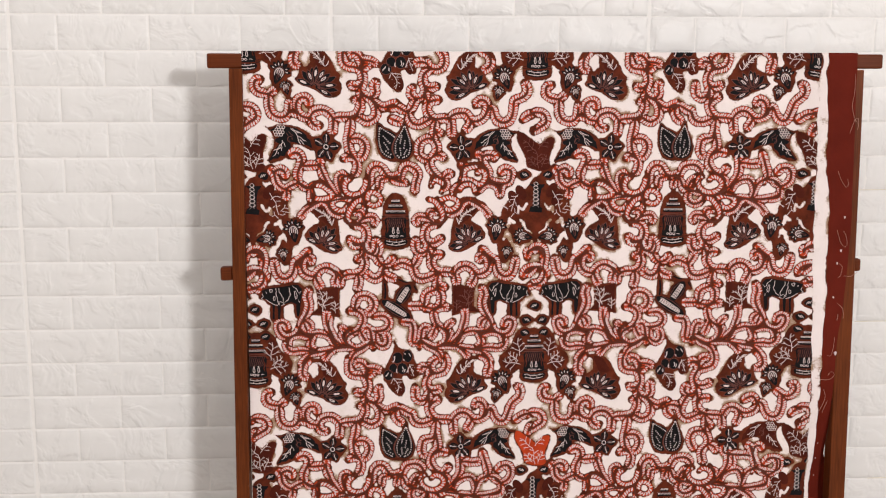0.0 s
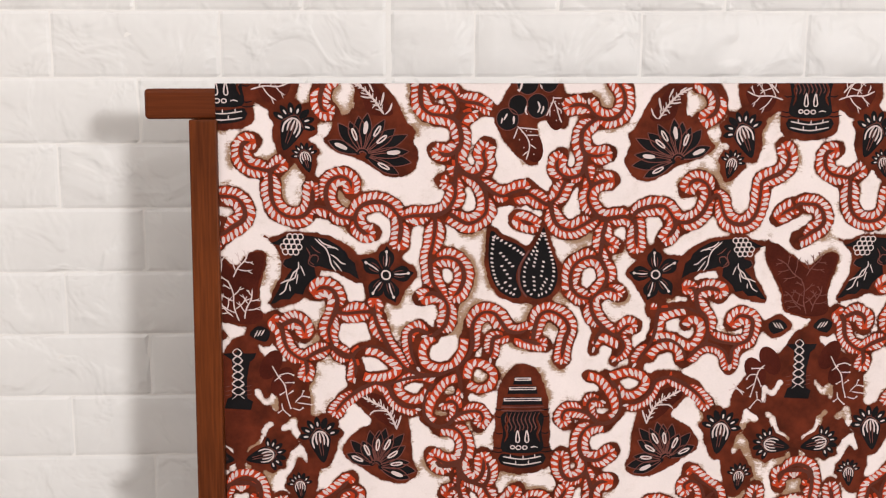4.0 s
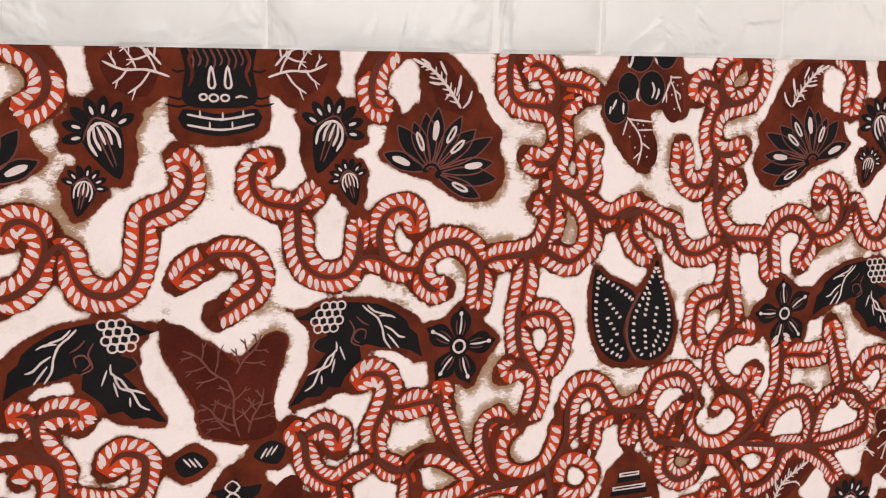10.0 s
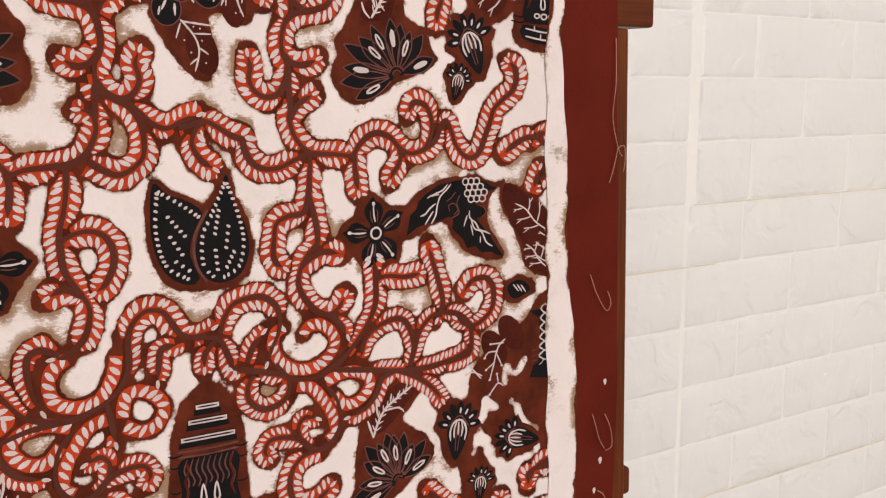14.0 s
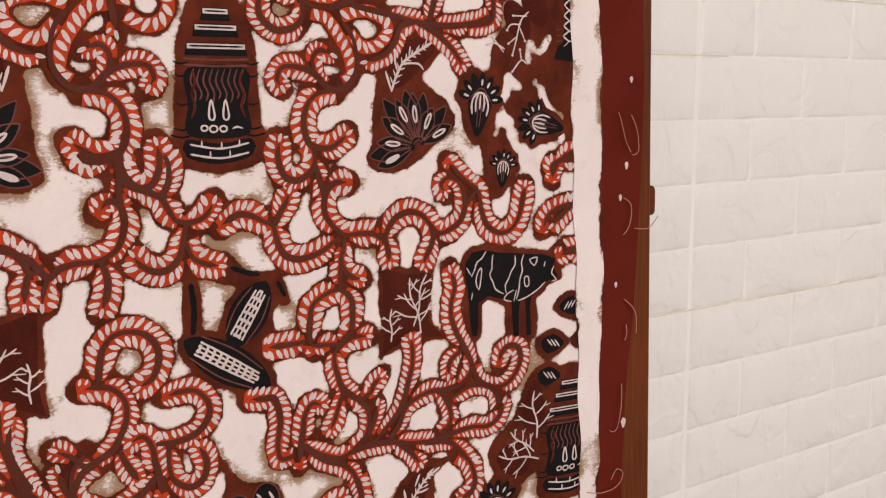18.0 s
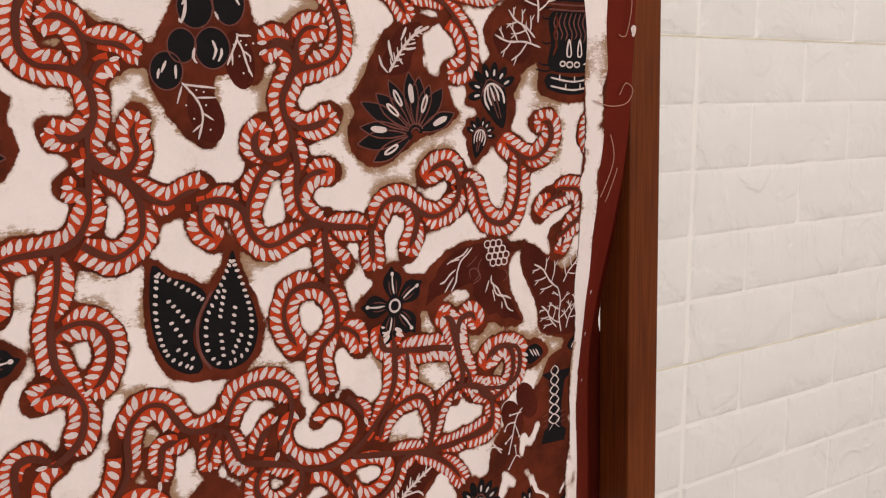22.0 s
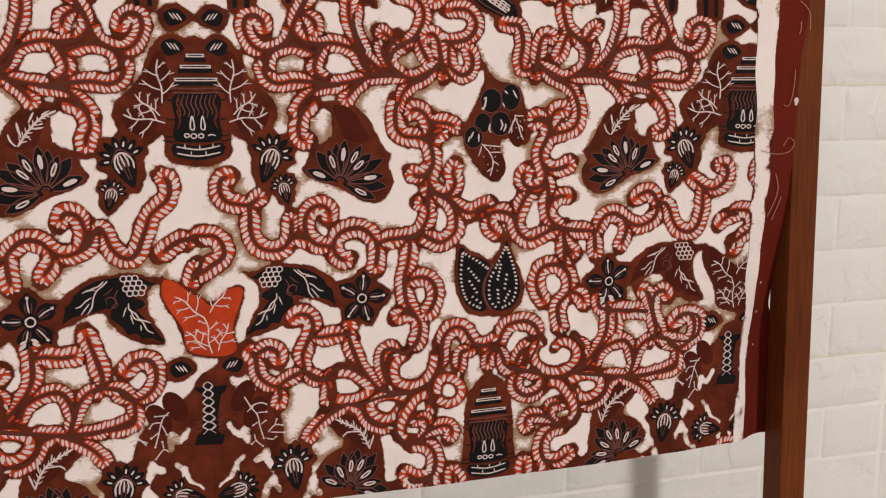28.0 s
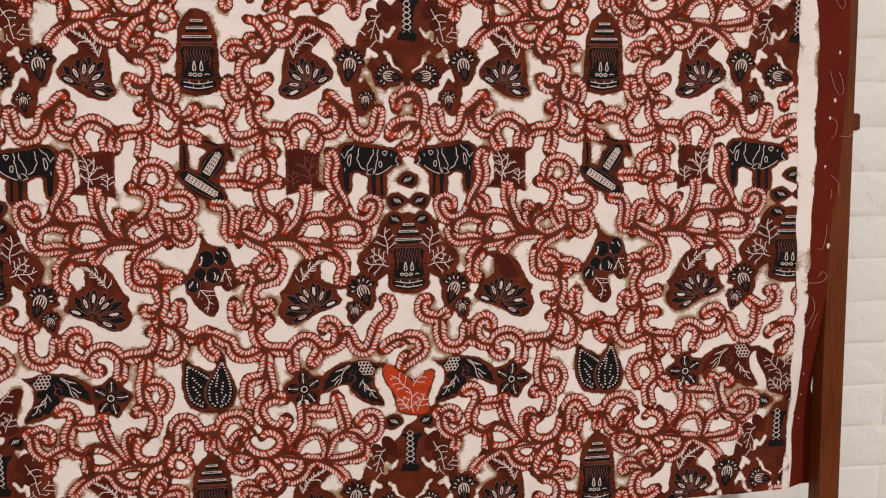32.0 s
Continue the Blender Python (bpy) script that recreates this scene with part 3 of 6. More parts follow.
vine((13.8, -3.2), (12.8, -3.2), (11.7, -3), (10.8, -3.1), (9.8, -3.5), only=2)
row((11, -3.3), (12.4, -3.6), (13.3, -4.1), (13.4, -4.9), (14, -5.8), only=2)
row((14, -5.8), (12.5, -5.8), (11.3, -6.4), (10.4, -6.7), (9.8, -6), (9.5, -5.2), (9.7, -4.4), (10.5, -4.2), (11, -4.7), only=2)
vine((6.5, -4.4), (6, -3.9), (5.3, -3.9), (4.7, -4.3), (4.7, -5.2), (5, -6.1), (5.9, -6.5), (7, -6.4), (8.1, -6.1), (8.9, -5.5), only=2)
vine((5.9, -6.5), (6.5, -7.1), (6.6, -8.4), only=2)
vine((10.7, -7.9), (9.8, -6.9), (8.9, -6.5), (7.8, -6.8), (7.1, -7.4), (6.8, -8.5), only=2)
row((14.3, -7.7), (13.6, -6.9), (12.5, -6.6), (11.6, -7.1), (11.4, -8.1), only=2)
vine((13.6, -6.2), (12.4, -6.1), (11.3, -6.8), (10.9, -7.8), only=2)
vine((16.9, 17.6), (16.7, 16.8), (16.7, 15.9), (17.2, 15), (18.2, 14.6), (19.3, 14.4), (20, 13.9), (20.3, 13.2), (20.4, 12.5), (20.3, 11.8), (20, 11.1), (20, 10.2), (20, 9.5), (19.9, 8.5), (20, 7.8), (19.7, 6.8), (19.1, 6), (18.5, 5.6), only=-1)
vine((18.5, 17.3), (19.2, 16.9), (19.7, 16.1), (19.5, 15.1), (18.7, 14.5), only=-1)
vine((20.1, 13.9), (19.7, 14.5), (19.8, 15.4), (20.5, 15.8), (21.2, 15.8), (21.5, 15.2), only=-1)
vine((20.3, 11.9), (19.7, 11.3), (18.9, 11.2), (18.1, 11.5), only=-1)
vine((20, 11.1), (20.2, 10.2), (20.7, 9.4), (21.6, 9.2), (22.3, 9.6), (22.6, 10.3), (22.5, 11), (22.6, 11.6), only=-1)
vine((19.9, 8), (19.4, 8.7), (18.8, 9.1), (18.4, 9.3), only=-1)
vine((27.2, 7.4), (26.4, 7.6), (25.6, 7.8), (24.7, 7.4), (23.9, 6.9), (23.2, 6.6), (23.1, 6.1), (22.7, 5.3), (21.9, 4.8), (20.8, 4.8), (19.8, 5.2), (18.9, 5.6), (18.5, 5.6), only=-1)
vine((25.6, 7.8), (26.2, 7.2), (26.4, 6.4), (25.9, 5.5), (25.2, 5), only=-1)
vine((18.6, 5.6), (18.7, 4.2), (18.8, 3.1), (19.2, 1.9), (20.3, 1.7), (21.1, 1.3), (21.3, 0.4), (21.4, -0.6), (21.2, -1.2), (20.8, -1.5), only=-1)
vine((18.8, 3.1), (18.5, 1.8), (18.3, 0.8), (18.3, -0.2), (19, -0.9), (19.5, -1.7), (19.7, -2.7), (19.3, -3.7), (18.5, -4.6), (17.5, -5), (16.8, -4.6), (16.4, -4), only=-1)
vine((16.8, -1), (17.8, -0.8), (18.7, -1.1), (19.4, -1.6), only=-1)
vine((17.5, -5), (16.7, -5.8), (16.3, -6.5), only=-1)
vine((18.5, 5.6), (16.8, 5.5), (15.6, 5.4), (15.1, 6), (14.4, 6.6), (13.6, 6.8), (12.7, 6.5), (12.1, 5.9), (11.3, 5.4), (10.3, 5.5), (9.2, 6.1), (8.7, 7), (8.2, 7.5), (7.7, 6.7), (7.4, 5.9), (6.7, 5.1), (5.9, 4.9), (5.3, 5.4), (4.9, 6.4), (4.5, 7.4), (4.2, 8.3), (3.5, 9), (2.8, 9.6), (2.5, 10.4), (2.6, 11.2), (3, 11.6), only=-1)
vine((9.8, 5.8), (9.4, 6.7), (9.4, 7.7), (9.9, 8.6), (10.8, 8.8), (11.2, 8.2), only=-1)
vine((12.1, 5.9), (11.9, 5.2), (12.1, 4.6), (12.5, 4.1), (12.7, 3.7), only=-1)
vine((15.4, 5.4), (15.4, 4.6), (15.3, 3.7), (15.2, 3.1), only=-1)
vine((3.3, 5.2), (2.5, 5.8), (1.7, 6.2), (0.7, 6.3), only=-1)
vine((1, 2.6), (0.8, 3.2), (0.6, 3.8), only=-1)
vine((10, 17.7), (9.1, 17.4), (8.6, 16.6), (8.5, 15.7), (8.8, 15), (8.9, 14.2), only=-1)
vine((25.1, -5.2), (24.8, -4.3), (24.2, -3.5), (23.1, -3.2), (22.1, -3.3), (21.3, -4), (21.1, -5), (21.3, -5.9), (21.7, -6.6), (22, -7.4), only=-1)
row((19.5, -6.1), (19, -5.6), (18.2, -5.6), (17.4, -6.2), (17.2, -7.1), (17.9, -8), (19, -8.4), (20.3, -8.2), (21.2, -7.5), (21.6, -6.5), (21.4, -5.7), (20.8, -5.4), only=-1)
vine((14.1, -1.7), (14, -2.7), (14, -4.4), (14.4, -5.6), (15.2, -6.7), (16.1, -7.7), (17.2, -8.5), (18.6, -9), (19.9, -9), (21.3, -8.4), (23, -7.9), (24.3, -7.6), only=-1)
vine((17.2, -8.8), (14.8, -9.2), (12.4, -9.6), (9.9, -9.8), (7.8, -9.5), (6.4, -9), only=-1)
vine((11.4, -9.5), (11, -8.3), (10.6, -7.2), (9.9, -6.4), (8.9, -6), (7.3, -6.3), (6.3, -7.2), (6.1, -8.3), (6.4, -9.4), (8.3, -9.7), only=-1)
vine((15.2, -8.2), (14.8, -7), (13.6, -6.2), (12.1, -6), (11.3, -6.9), (11, -8.3), only=-1)
vine((14, -3.7), (13.9, -3.1), (13.1, -2.9), (11.7, -3.1), (10.5, -3), only=-1)
vine((9.7, -1.3), (9.2, -2.9), (8.8, -4.2), (8.6, -5.3), (9, -6.3), only=-1)
vine((6.7, -4.7), (6, -4), (4.9, -3.9), (4.3, -4.6), (4.3, -5.9), (4.9, -6.8), (6, -7.3), (7.3, -6.7), only=-1)
vine((12.4, -9.6), (13.6, -10), (14.1, -11), (14.9, -11.8), (16.1, -12.2), only=-1)
vine((12.4, -9.6), (10.9, -10.3), (9.6, -11.3), (8.8, -12.3), only=-1)
row((17.9, -9.5), (16.2, -9.1), (14.8, -9.6), (14.6, -10.4), (15.4, -11.2), (16.5, -11.3), (17.3, -10.5), only=-1)
row((20, -9.4), (19, -9.7), (18.2, -10.6), (17.5, -11.8), (17.3, -13), (17.9, -13.5), only=-1)
vine((21.5, -7.7), (20.7, -8.7), (20.6, -9.6), (21.2, -10.3), (22.4, -10.5), (23.3, -9.8), (23.4, -8.9), (23, -8.2), only=-1)
vine((26.7, -5.3), (25.3, -5.5), (24.7, -6.5), (24.3, -7.6), only=-1)
vine((25.3, -5.5), (26.1, -6.3), (26.2, -7.1), only=-1)
vine((23.4, -7.3), (23, -6.4), (22.4, -5.7), only=-1)
vine((17.7, 17.9), (17.4, 16.9), (17.4, 15.9), (17.8, 15.1), (18.7, 14.7), (19.7, 14.5), (20.4, 14.2), (20.8, 13.5), (21.1, 12.8), (21, 12), (20.7, 11.1), (20.6, 10.5), (20.9, 9.8), (21.5, 9.5), (22.2, 9.5), only=3)
vine((20, 14.6), (20.2, 15.4), (20, 16.2), (19.5, 16.7), (18.7, 16.8), only=3)
vine((20.2, 15.7), (21.1, 16), (21.9, 15.9), only=3)
vine((20.5, 14.1), (20.3, 14.8), (20.5, 15.4), (21.3, 15.8), (21.9, 15.5), only=3)
vine((20.9, 11.8), (20.2, 11.2), (19.4, 11.2), (18.7, 11.4), (18.2, 11.7), only=3)
vine((22.2, 9.5), (22.7, 9.9), (22.8, 10.6), (22.5, 11.1), only=3)
vine((20.6, 10.5), (20.4, 9.6), (20.3, 8.8), (20.4, 8), (20.3, 6.9), (19.9, 6.2), (18.9, 5.6), (17.6, 5.3), (16.2, 5.2), (15.5, 4.9), only=3)
vine((18.4, 8.6), (19.2, 8.6), (19.9, 8.2), (20.3, 7.5), only=3)
vine((25.4, 5.4), (26, 6), (26.1, 6.8), (25.8, 7.3), (25.1, 7.4), (24.2, 7.2), (23.6, 6.7), (23.4, 6), (23.1, 5.3), (22.4, 4.7), (21.7, 4.7), (20.8, 5.1), (19.9, 5.5), (18.9, 5.6), only=3)
vine((23.4, 6.3), (23.3, 7.1), (23, 7.8), (22.6, 8.6), (22.1, 9.1), only=3)
vine((26.5, 7.3), (25.8, 7.3), only=3)
vine((18.6, 5.6), (18.7, 4.7), (18.5, 4), (18.2, 3.5), (17.6, 3.1), only=3)
vine((18.6, 4.3), (18.6, 3.3), (18.6, 2), only=3)
vine((20.7, -1.3), (21.2, -0.4), (21.4, 0.7), (21, 1.7), (20.2, 2.1), (19.1, 2), (18.3, 1.3), (18, 0.3), (18.1, -0.7), (18.8, -1.4), (19.2, -2), (19.2, -2.9), (18.9, -4.1), only=3)
vine((18.1, -0.7), (17.4, -0.8), (16.7, -1.3), (16.5, -1.9), only=3)
vine((9.3, 17.7), (8.5, 17), (8.1, 16.1), (8, 15.2), (8.4, 14.6), (9.1, 14.4), only=3)
vine((11.2, 8.1), (10.6, 8.5), (9.8, 8.7), (9.2, 8.3), (8.8, 7.3), (9, 6.3), (9.7, 5.7), (10.8, 5.4), (11.8, 5.7), (12.6, 6.3), (13.4, 6.7), (14.3, 6.6), (14.9, 6), (15.3, 5.1), (15.5, 4.9), only=3)
vine((12.4, 6.1), (12.1, 5.2), (12.3, 4.4), (12.7, 3.6), only=3)
vine((15.5, 5), (15.5, 4.1), (15.4, 3), only=3)
vine((8.9, 7.1), (8.1, 7.5), (7.5, 6.8), (7.2, 5.9), (6.5, 4.9), (5.4, 4.5), (4.6, 4.9), (4.2, 5.8), (4, 6.8), (4, 7.9), (4, 8.8), only=3)
vine((5.1, 9.8), (4.2, 9.1), (3.1, 8.7), (2.1, 9.2), (1.6, 10.1), (1.8, 11), (2.4, 11.1), only=3)
vine((2, 5.2), (1.4, 5.8), (0, 6.2), only=3)
vine((0.1, 2.4), (-0.1, 3.1), only=3)
vine((7.5, -1.8), (7.9, -1.3), (8.7, -1.5), (9, -2.2), (9, -3.1), (8.7, -4.2), (8.1, -5.3), (7.9, -6.4), only=3)
vine((10.2, -1.1), (9.5, -1.5), (9.2, -2.2), only=3)
vine((15.1, -1.5), (14.7, -2.5), (13.2, -2.8), (11.4, -3), (9.5, -3.3), only=3)
vine((13.1, -2.8), (13, -3.7), (13.1, -5.2), only=3)
vine((6.2, -4.6), (5.8, -4.1), (4.9, -3.9), (3.9, -4.2), (3.6, -5.1), (3.9, -6.2), (5, -6.7), (6.7, -6.5), (7.9, -6.2), only=3)
vine((20.6, -16.3), (20.4, -17.1), (20.3, -17.8), (20.5, -18.6), (21.1, -19.3), (22, -19.7), (22.5, -20), (22.9, -20.7), (23.3, -21.3), (23.8, -21.5), (23.7, -22.4), (23.4, -23.4), (22.8, -24), (22, -24.1), (21.2, -23.7), (20.8, -23.2), only=1)
vine((19.1, -20.4), (19.5, -20), (20, -20.1), (20.3, -20.7), (20.3, -21.5), (20, -22.4), (19.5, -22.9), (18.6, -23.2), (17.6, -23.2), (16.7, -23.4), (16.1, -23.8), (15.6, -23.3), (15.1, -22.7), (14.5, -22.4), (13.8, -22.2), only=1)
vine((20.2, -20.3), (20.1, -19.3), (20.3, -18.4), only=1)
vine((18.1, -17.3), (18.4, -17.7), (19.1, -17.8), (20.1, -17.7), only=1)
vine((22.5, -19.9), (22.9, -19.2), (23, -18.3), (22.8, -17.6), only=1)
vine((23.8, -21.5), (24.5, -21.4), (25.1, -21.1), (25.5, -20.5), only=1)
vine((23.8, -22.6), (24.2, -23.5), (24.9, -23.9), (25.7, -24.1), only=1)
vine((16.1, -23.8), (15.8, -24.5), (15.7, -25.1), only=1)
vine((18.9, -23.2), (19.2, -24), (19.2, -24.9), (18.9, -25.8), only=1)
vine((18.4, -30.1), (18.5, -29), (18.8, -28), (19.4, -27.4), (20.3, -27.3), (21.2, -27.6), (21.8, -28.3), (21.9, -29.2), (21.5, -30.1), (20.8, -30.5), only=1)
vine((17.7, -30.1), (18.4, -30.1), (19.2, -30.4), (19.8, -31.1), (19.9, -32), (19.6, -32.9), (19, -33.8), (18.2, -34.2), (17.4, -34.4), (16.8, -33.8), (16, -33.3), only=1)
vine((22.4, -31.3), (23.1, -31.2), (24, -31.3), (24.7, -32), (24.8, -32.8), (24.3, -33.6), (23.5, -34), (22.5, -34.1), (21.5, -34), only=1)
vine((22.3, -34.2), (22.2, -35.3), (22.5, -36.4), (23.5, -37), (24.3, -36.6), (24.5, -35.6), (24.1, -34.7), only=1)
vine((13.7, -31.4), (13.5, -32.3), (13.6, -33.2), (14, -34.2), (14.5, -35.1), only=1)
vine((19.4, -34), (19.8, -34.9), (20.4, -35.9), only=1)
vine((16.7, -35.7), (17.2, -34.8), (18, -34.4), only=1)
vine((19.2, -13.7), (20.1, -12.9), (21.3, -12.6), (22.1, -12.7), (22.4, -13.3), (22.2, -13.7))
vine((18, -9.7), (17.2, -10.7), (16.9, -11.9), (17, -12.9), (17.6, -13.7), (18.5, -14), (19.4, -13.6), (19.9, -12.9), (20, -12.1), (19.5, -11.6), (18.8, -11.8))
vine((18.5, -14), (19.7, -14.2), (20.4, -14.8), (20.7, -15.6), (20.7, -16.4), (20.4, -17.2), (19.7, -17.5), (18.9, -17.5), (18.2, -17.1), (17.8, -16.8))
vine((20.5, -17.1), (20.1, -17.7), (20.1, -18.5), (20.6, -19.1), (21.3, -19.4), (22, -19.2), (22.4, -18.5), (22.5, -17.7), (22.4, -17.1))
vine((17.9, -19.7), (18.7, -19.7), (19.3, -20.2), (19.5, -20.9), (19.4, -21.7), (18.8, -22.5), (18, -23), (17, -23), (15.9, -23.1), only=-4)
vine((20.1, -18.5), (19.8, -19.3), (19.5, -20.3), only=-4)
vine((26.1, -21.7), (25.6, -21.4), (25.1, -21.2), (24.4, -21.3), (23.6, -21.7), (23, -22), (22.8, -22.6), (22.6, -23.3), (22.2, -23.9), (21.4, -24.2), (20.5, -24.1), (19.6, -23.8), (18.5, -23.1), only=-4)
vine((22.9, -22), (22.5, -21.3), (22.1, -20.7), (21.9, -20.2), only=-4)
vine((18.1, -23), (18.2, -23.8), (18.4, -24.5), (18.2, -25.2), (17.7, -25.7), (17.1, -25.9), only=-4)
vine((18.4, -24.7), (18.5, -25.5), (18.6, -26.4), only=-4)
vine((15.9, -23.1), (15.2, -23.5), (14.8, -22.8), (14.2, -22.2), (13.2, -21.9), (12.2, -22.2), (11.5, -22.9), (10.8, -23.5), (9.9, -23.3), (9.1, -22.8), (8.7, -21.9), (8.8, -20.9), (9.2, -20.1), (10, -19.8), (10.6, -20.2), (10.4, -20.7))
vine((15.1, -23.5), (14.9, -24.2), (14.8, -25))
vine((11.5, -22.9), (11.3, -23.6), (11.5, -24.3), (11.9, -25), (12.1, -25.4))
vine((9.9, -18.9), (9.1, -19.7), (8.3, -20.3), (7.6, -20.8), (7.4, -21.7), (7.2, -22.5), (6.7, -23.4), (5.7, -23.9), (4.8, -23.7), (4.2, -22.9), (3.9, -21.8), (3.7, -20.8))
vine((8.7, -21.9), (8.1, -21.2), (7.6, -20.8))
vine((2.2, -23.7), (1.8, -22.9), (1, -22.4), (-0.2, -22.2))
vine((1.4, -20.1), (1.5, -19.4), (0.9, -19), (-0.1, -18.9))
vine((0.8, -25.8), (-0.1, -25.6))
vine((20.6, -29.8), (20.8, -29.1), (20.7, -28), (20.5, -27.2), (19.8, -26.7), (18.8, -26.4), (18.1, -26.7), (17.7, -27.3), (17.7, -28.3), (17.8, -29.1), (18.4, -29.6), (18.9, -30.2), (19.1, -30.9), (18.9, -31.8), (18.6, -32.7), (17.9, -33.4), (17.3, -33.8), only=-4)
vine((23.4, -29.4), (22.4, -29.4), (21.4, -29.4), (20.8, -29.2), only=-4)
vine((20.7, -29.7), (19.8, -29.8), (18.8, -29.9), only=-4)
vine((18.8, -30.2), (18.2, -29.8), (17.5, -29.6), (16.7, -29.7), only=-4)
vine((17.3, -33.8), (16.5, -33.5), (16.2, -33), (15.7, -32.6), only=-4)
vine((24.7, -32.4), (24, -32.5), (23.3, -32.6), (23, -33.3), (22.9, -34.1), (23, -34.9), (23.1, -35.7), (22.9, -36.5), (22.1, -36.5), only=-4)
vine((21.7, -37), (21.6, -36), (21.4, -35), (21.3, -34.2), (21, -33.6), (20.6, -33.4), (20.1, -33.6))
vine((21.6, -35.7), (20.9, -36.4), (20, -36.9), (18.9, -37.3), (17.8, -37.1), (16.4, -37), (14.7, -37.2), (13.1, -37.6), (11.3, -37.8), (9.8, -37.6), (8.2, -37.5), (6.9, -37.7), (6, -37.3), (5.5, -36.3))
vine((17.8, -37), (16.9, -36.3), (16.6, -35.3), (16.8, -34.4), (17.4, -33.8))
vine((18.5, -33.1), (18.9, -34), (19.2, -34.8), (19.5, -35.3), only=-4)
vine((16.4, -36.9), (15.3, -36.1), (14.3, -35.2), (13.8, -34.3), (13.5, -33.3), (13.2, -32.4), (13.1, -31.4), (13.2, -30.5))
vine((16.7, -36.4), (16.2, -35.3), (16, -34.5))
vine((20.9, -36.5), (19.8, -37.3), (18.7, -37.8), (17.9, -38.6), (17.5, -39.7))
vine((15.1, -36.9), (14.3, -36.1), (13.8, -35.1), (13, -34.6), (11.7, -34.3), (10.6, -34.4), (9.5, -34.3))
vine((10.8, -34.5), (10.3, -35.3), (10, -36.3), (10.2, -36.9), (10.9, -37.4))
vine((10.3, -35.3), (9.3, -34.8), (8.2, -34.5), (6.9, -34.7), (6.1, -35.4), (5.9, -36.3))
vine((9.5, -34.4), (8.6, -33.8), (8.2, -33.1), (8.5, -32.3), (9, -31.4), (9.5, -30.5), (9.9, -29.4), (9.9, -28.4), (9.6, -27.3), (9.9, -26.3))
vine((8.9, -31.8), (9.6, -32.1), (10.1, -32.6), (10.2, -33.3))
vine((5.8, -33.1), (5.6, -32.5), (5, -32.1), (4.3, -32.3), (4.1, -33.1), (4.4, -34), (5, -34.7), (5.9, -35), (7, -34.7), (7.8, -34), (8.1, -33.2))
vine((12.2, -37.8), (10.4, -38.1), (9.2, -39), (8.4, -40.1))
vine((14.3, -37.4), (13.4, -38.2), (12.7, -39.1))
vine((-1.5, -20.1), (-0.9, -19.0), (0.3, -18.4), (1.6, -19.0), (1.8, -20.7), (1.6, -22.1), (1.8, -23.9), (1.0, -25.2), (-0.3, -25.5), only=1)
vine((1.6, -22.1), (0.1, -22.3), (-1.4, -23.5), only=1)

# all stems of each half of the repeat and their mirrored neighbours, sorted into a grid
NEAR = {1: {}, -1: {}, 2: {}, 3: {}}


def drawn(k, side):
    """Whether a stem belongs to a half of the repeat."""
    kind = ONLY.get(k, 0)
    return kind in (0, side) or kind == -4 and side != 1 or kind == -1 and STEMS[k][:, 1].mean() < (-2.2 if side == 3 else -9.6)


for side in (1, -1, 2, 3):
    for k, p in enumerate(STEMS):
        half = 0.55 if k in ROPES else 0.0
        for q in p:
            own = ((q[0], q[1]),) if drawn(k, side) else ()
            far = ((-q[0], q[1]), (2 * HALF - q[0], q[1])) if drawn(k, -1 if side == 1 else 1) else ()
            for m in own + far:
                for z in (m[1], m[1] + PERIOD, m[1] - PERIOD):
                    if -43 < z < 20 and -4 < m[0] < HALF + 4:
                        NEAR[side].setdefault((math.floor(m[0]), math.floor(z)), []).append((m[0], z, half))
    NEAR[side] = {c: np.array(q) for c, q in NEAR[side].items()}


def clearance(c, own, side):
    """Distance from a point to the nearest stem, or to the foot of the nearest single row."""
    x, y = math.floor(c[0]), math.floor(c[1])
    best = 9.0
    for i in (-1, 0, 1):
        for j in (-1, 0, 1):
            q = NEAR[side].get((x + i, y + j))
            if q is not None:
                d = np.hypot(q[:, 0] - c[0], q[:, 1] - c[1]) - (0 if own else q[:, 2])
                best = min(best, d.min())
    return best


def reach_of(p, nrm, s, k):
    """How far a row of leaflets can spread from each place of a stem."""
    out = np.zeros(len(p))
    for i in range(0, len(p), 2):
        r = 0.28
        low = -14 < p[i][1] < -5 or p[i][1] < -31
        broad = 0.76 if low else BROAD
        while r < broad and clearance(p[i] + s * nrm[i] * (r + 0.07), False, max(ONLY.get(k, -1), -1)) > r + 0.07 - 0.075:
            r += 0.07
        out[i] = min(r, broad)
    out[1::2] = (out[:-1:2] + out[2::2])[:len(out[1::2])] / 2 if len(out) % 2 else np.append((out[:-2:2] + out[2::2]) / 2, out[-2])
    pad = np.pad(out, 3, mode="edge")
    out = np.min([pad[i:i + len(out)] for i in (1, 3, 5)], axis=0)
    pad = np.pad(out, 3, mode="edge")
    return np.mean([pad[i:i + len(out)] for i in range(7)], axis=0)


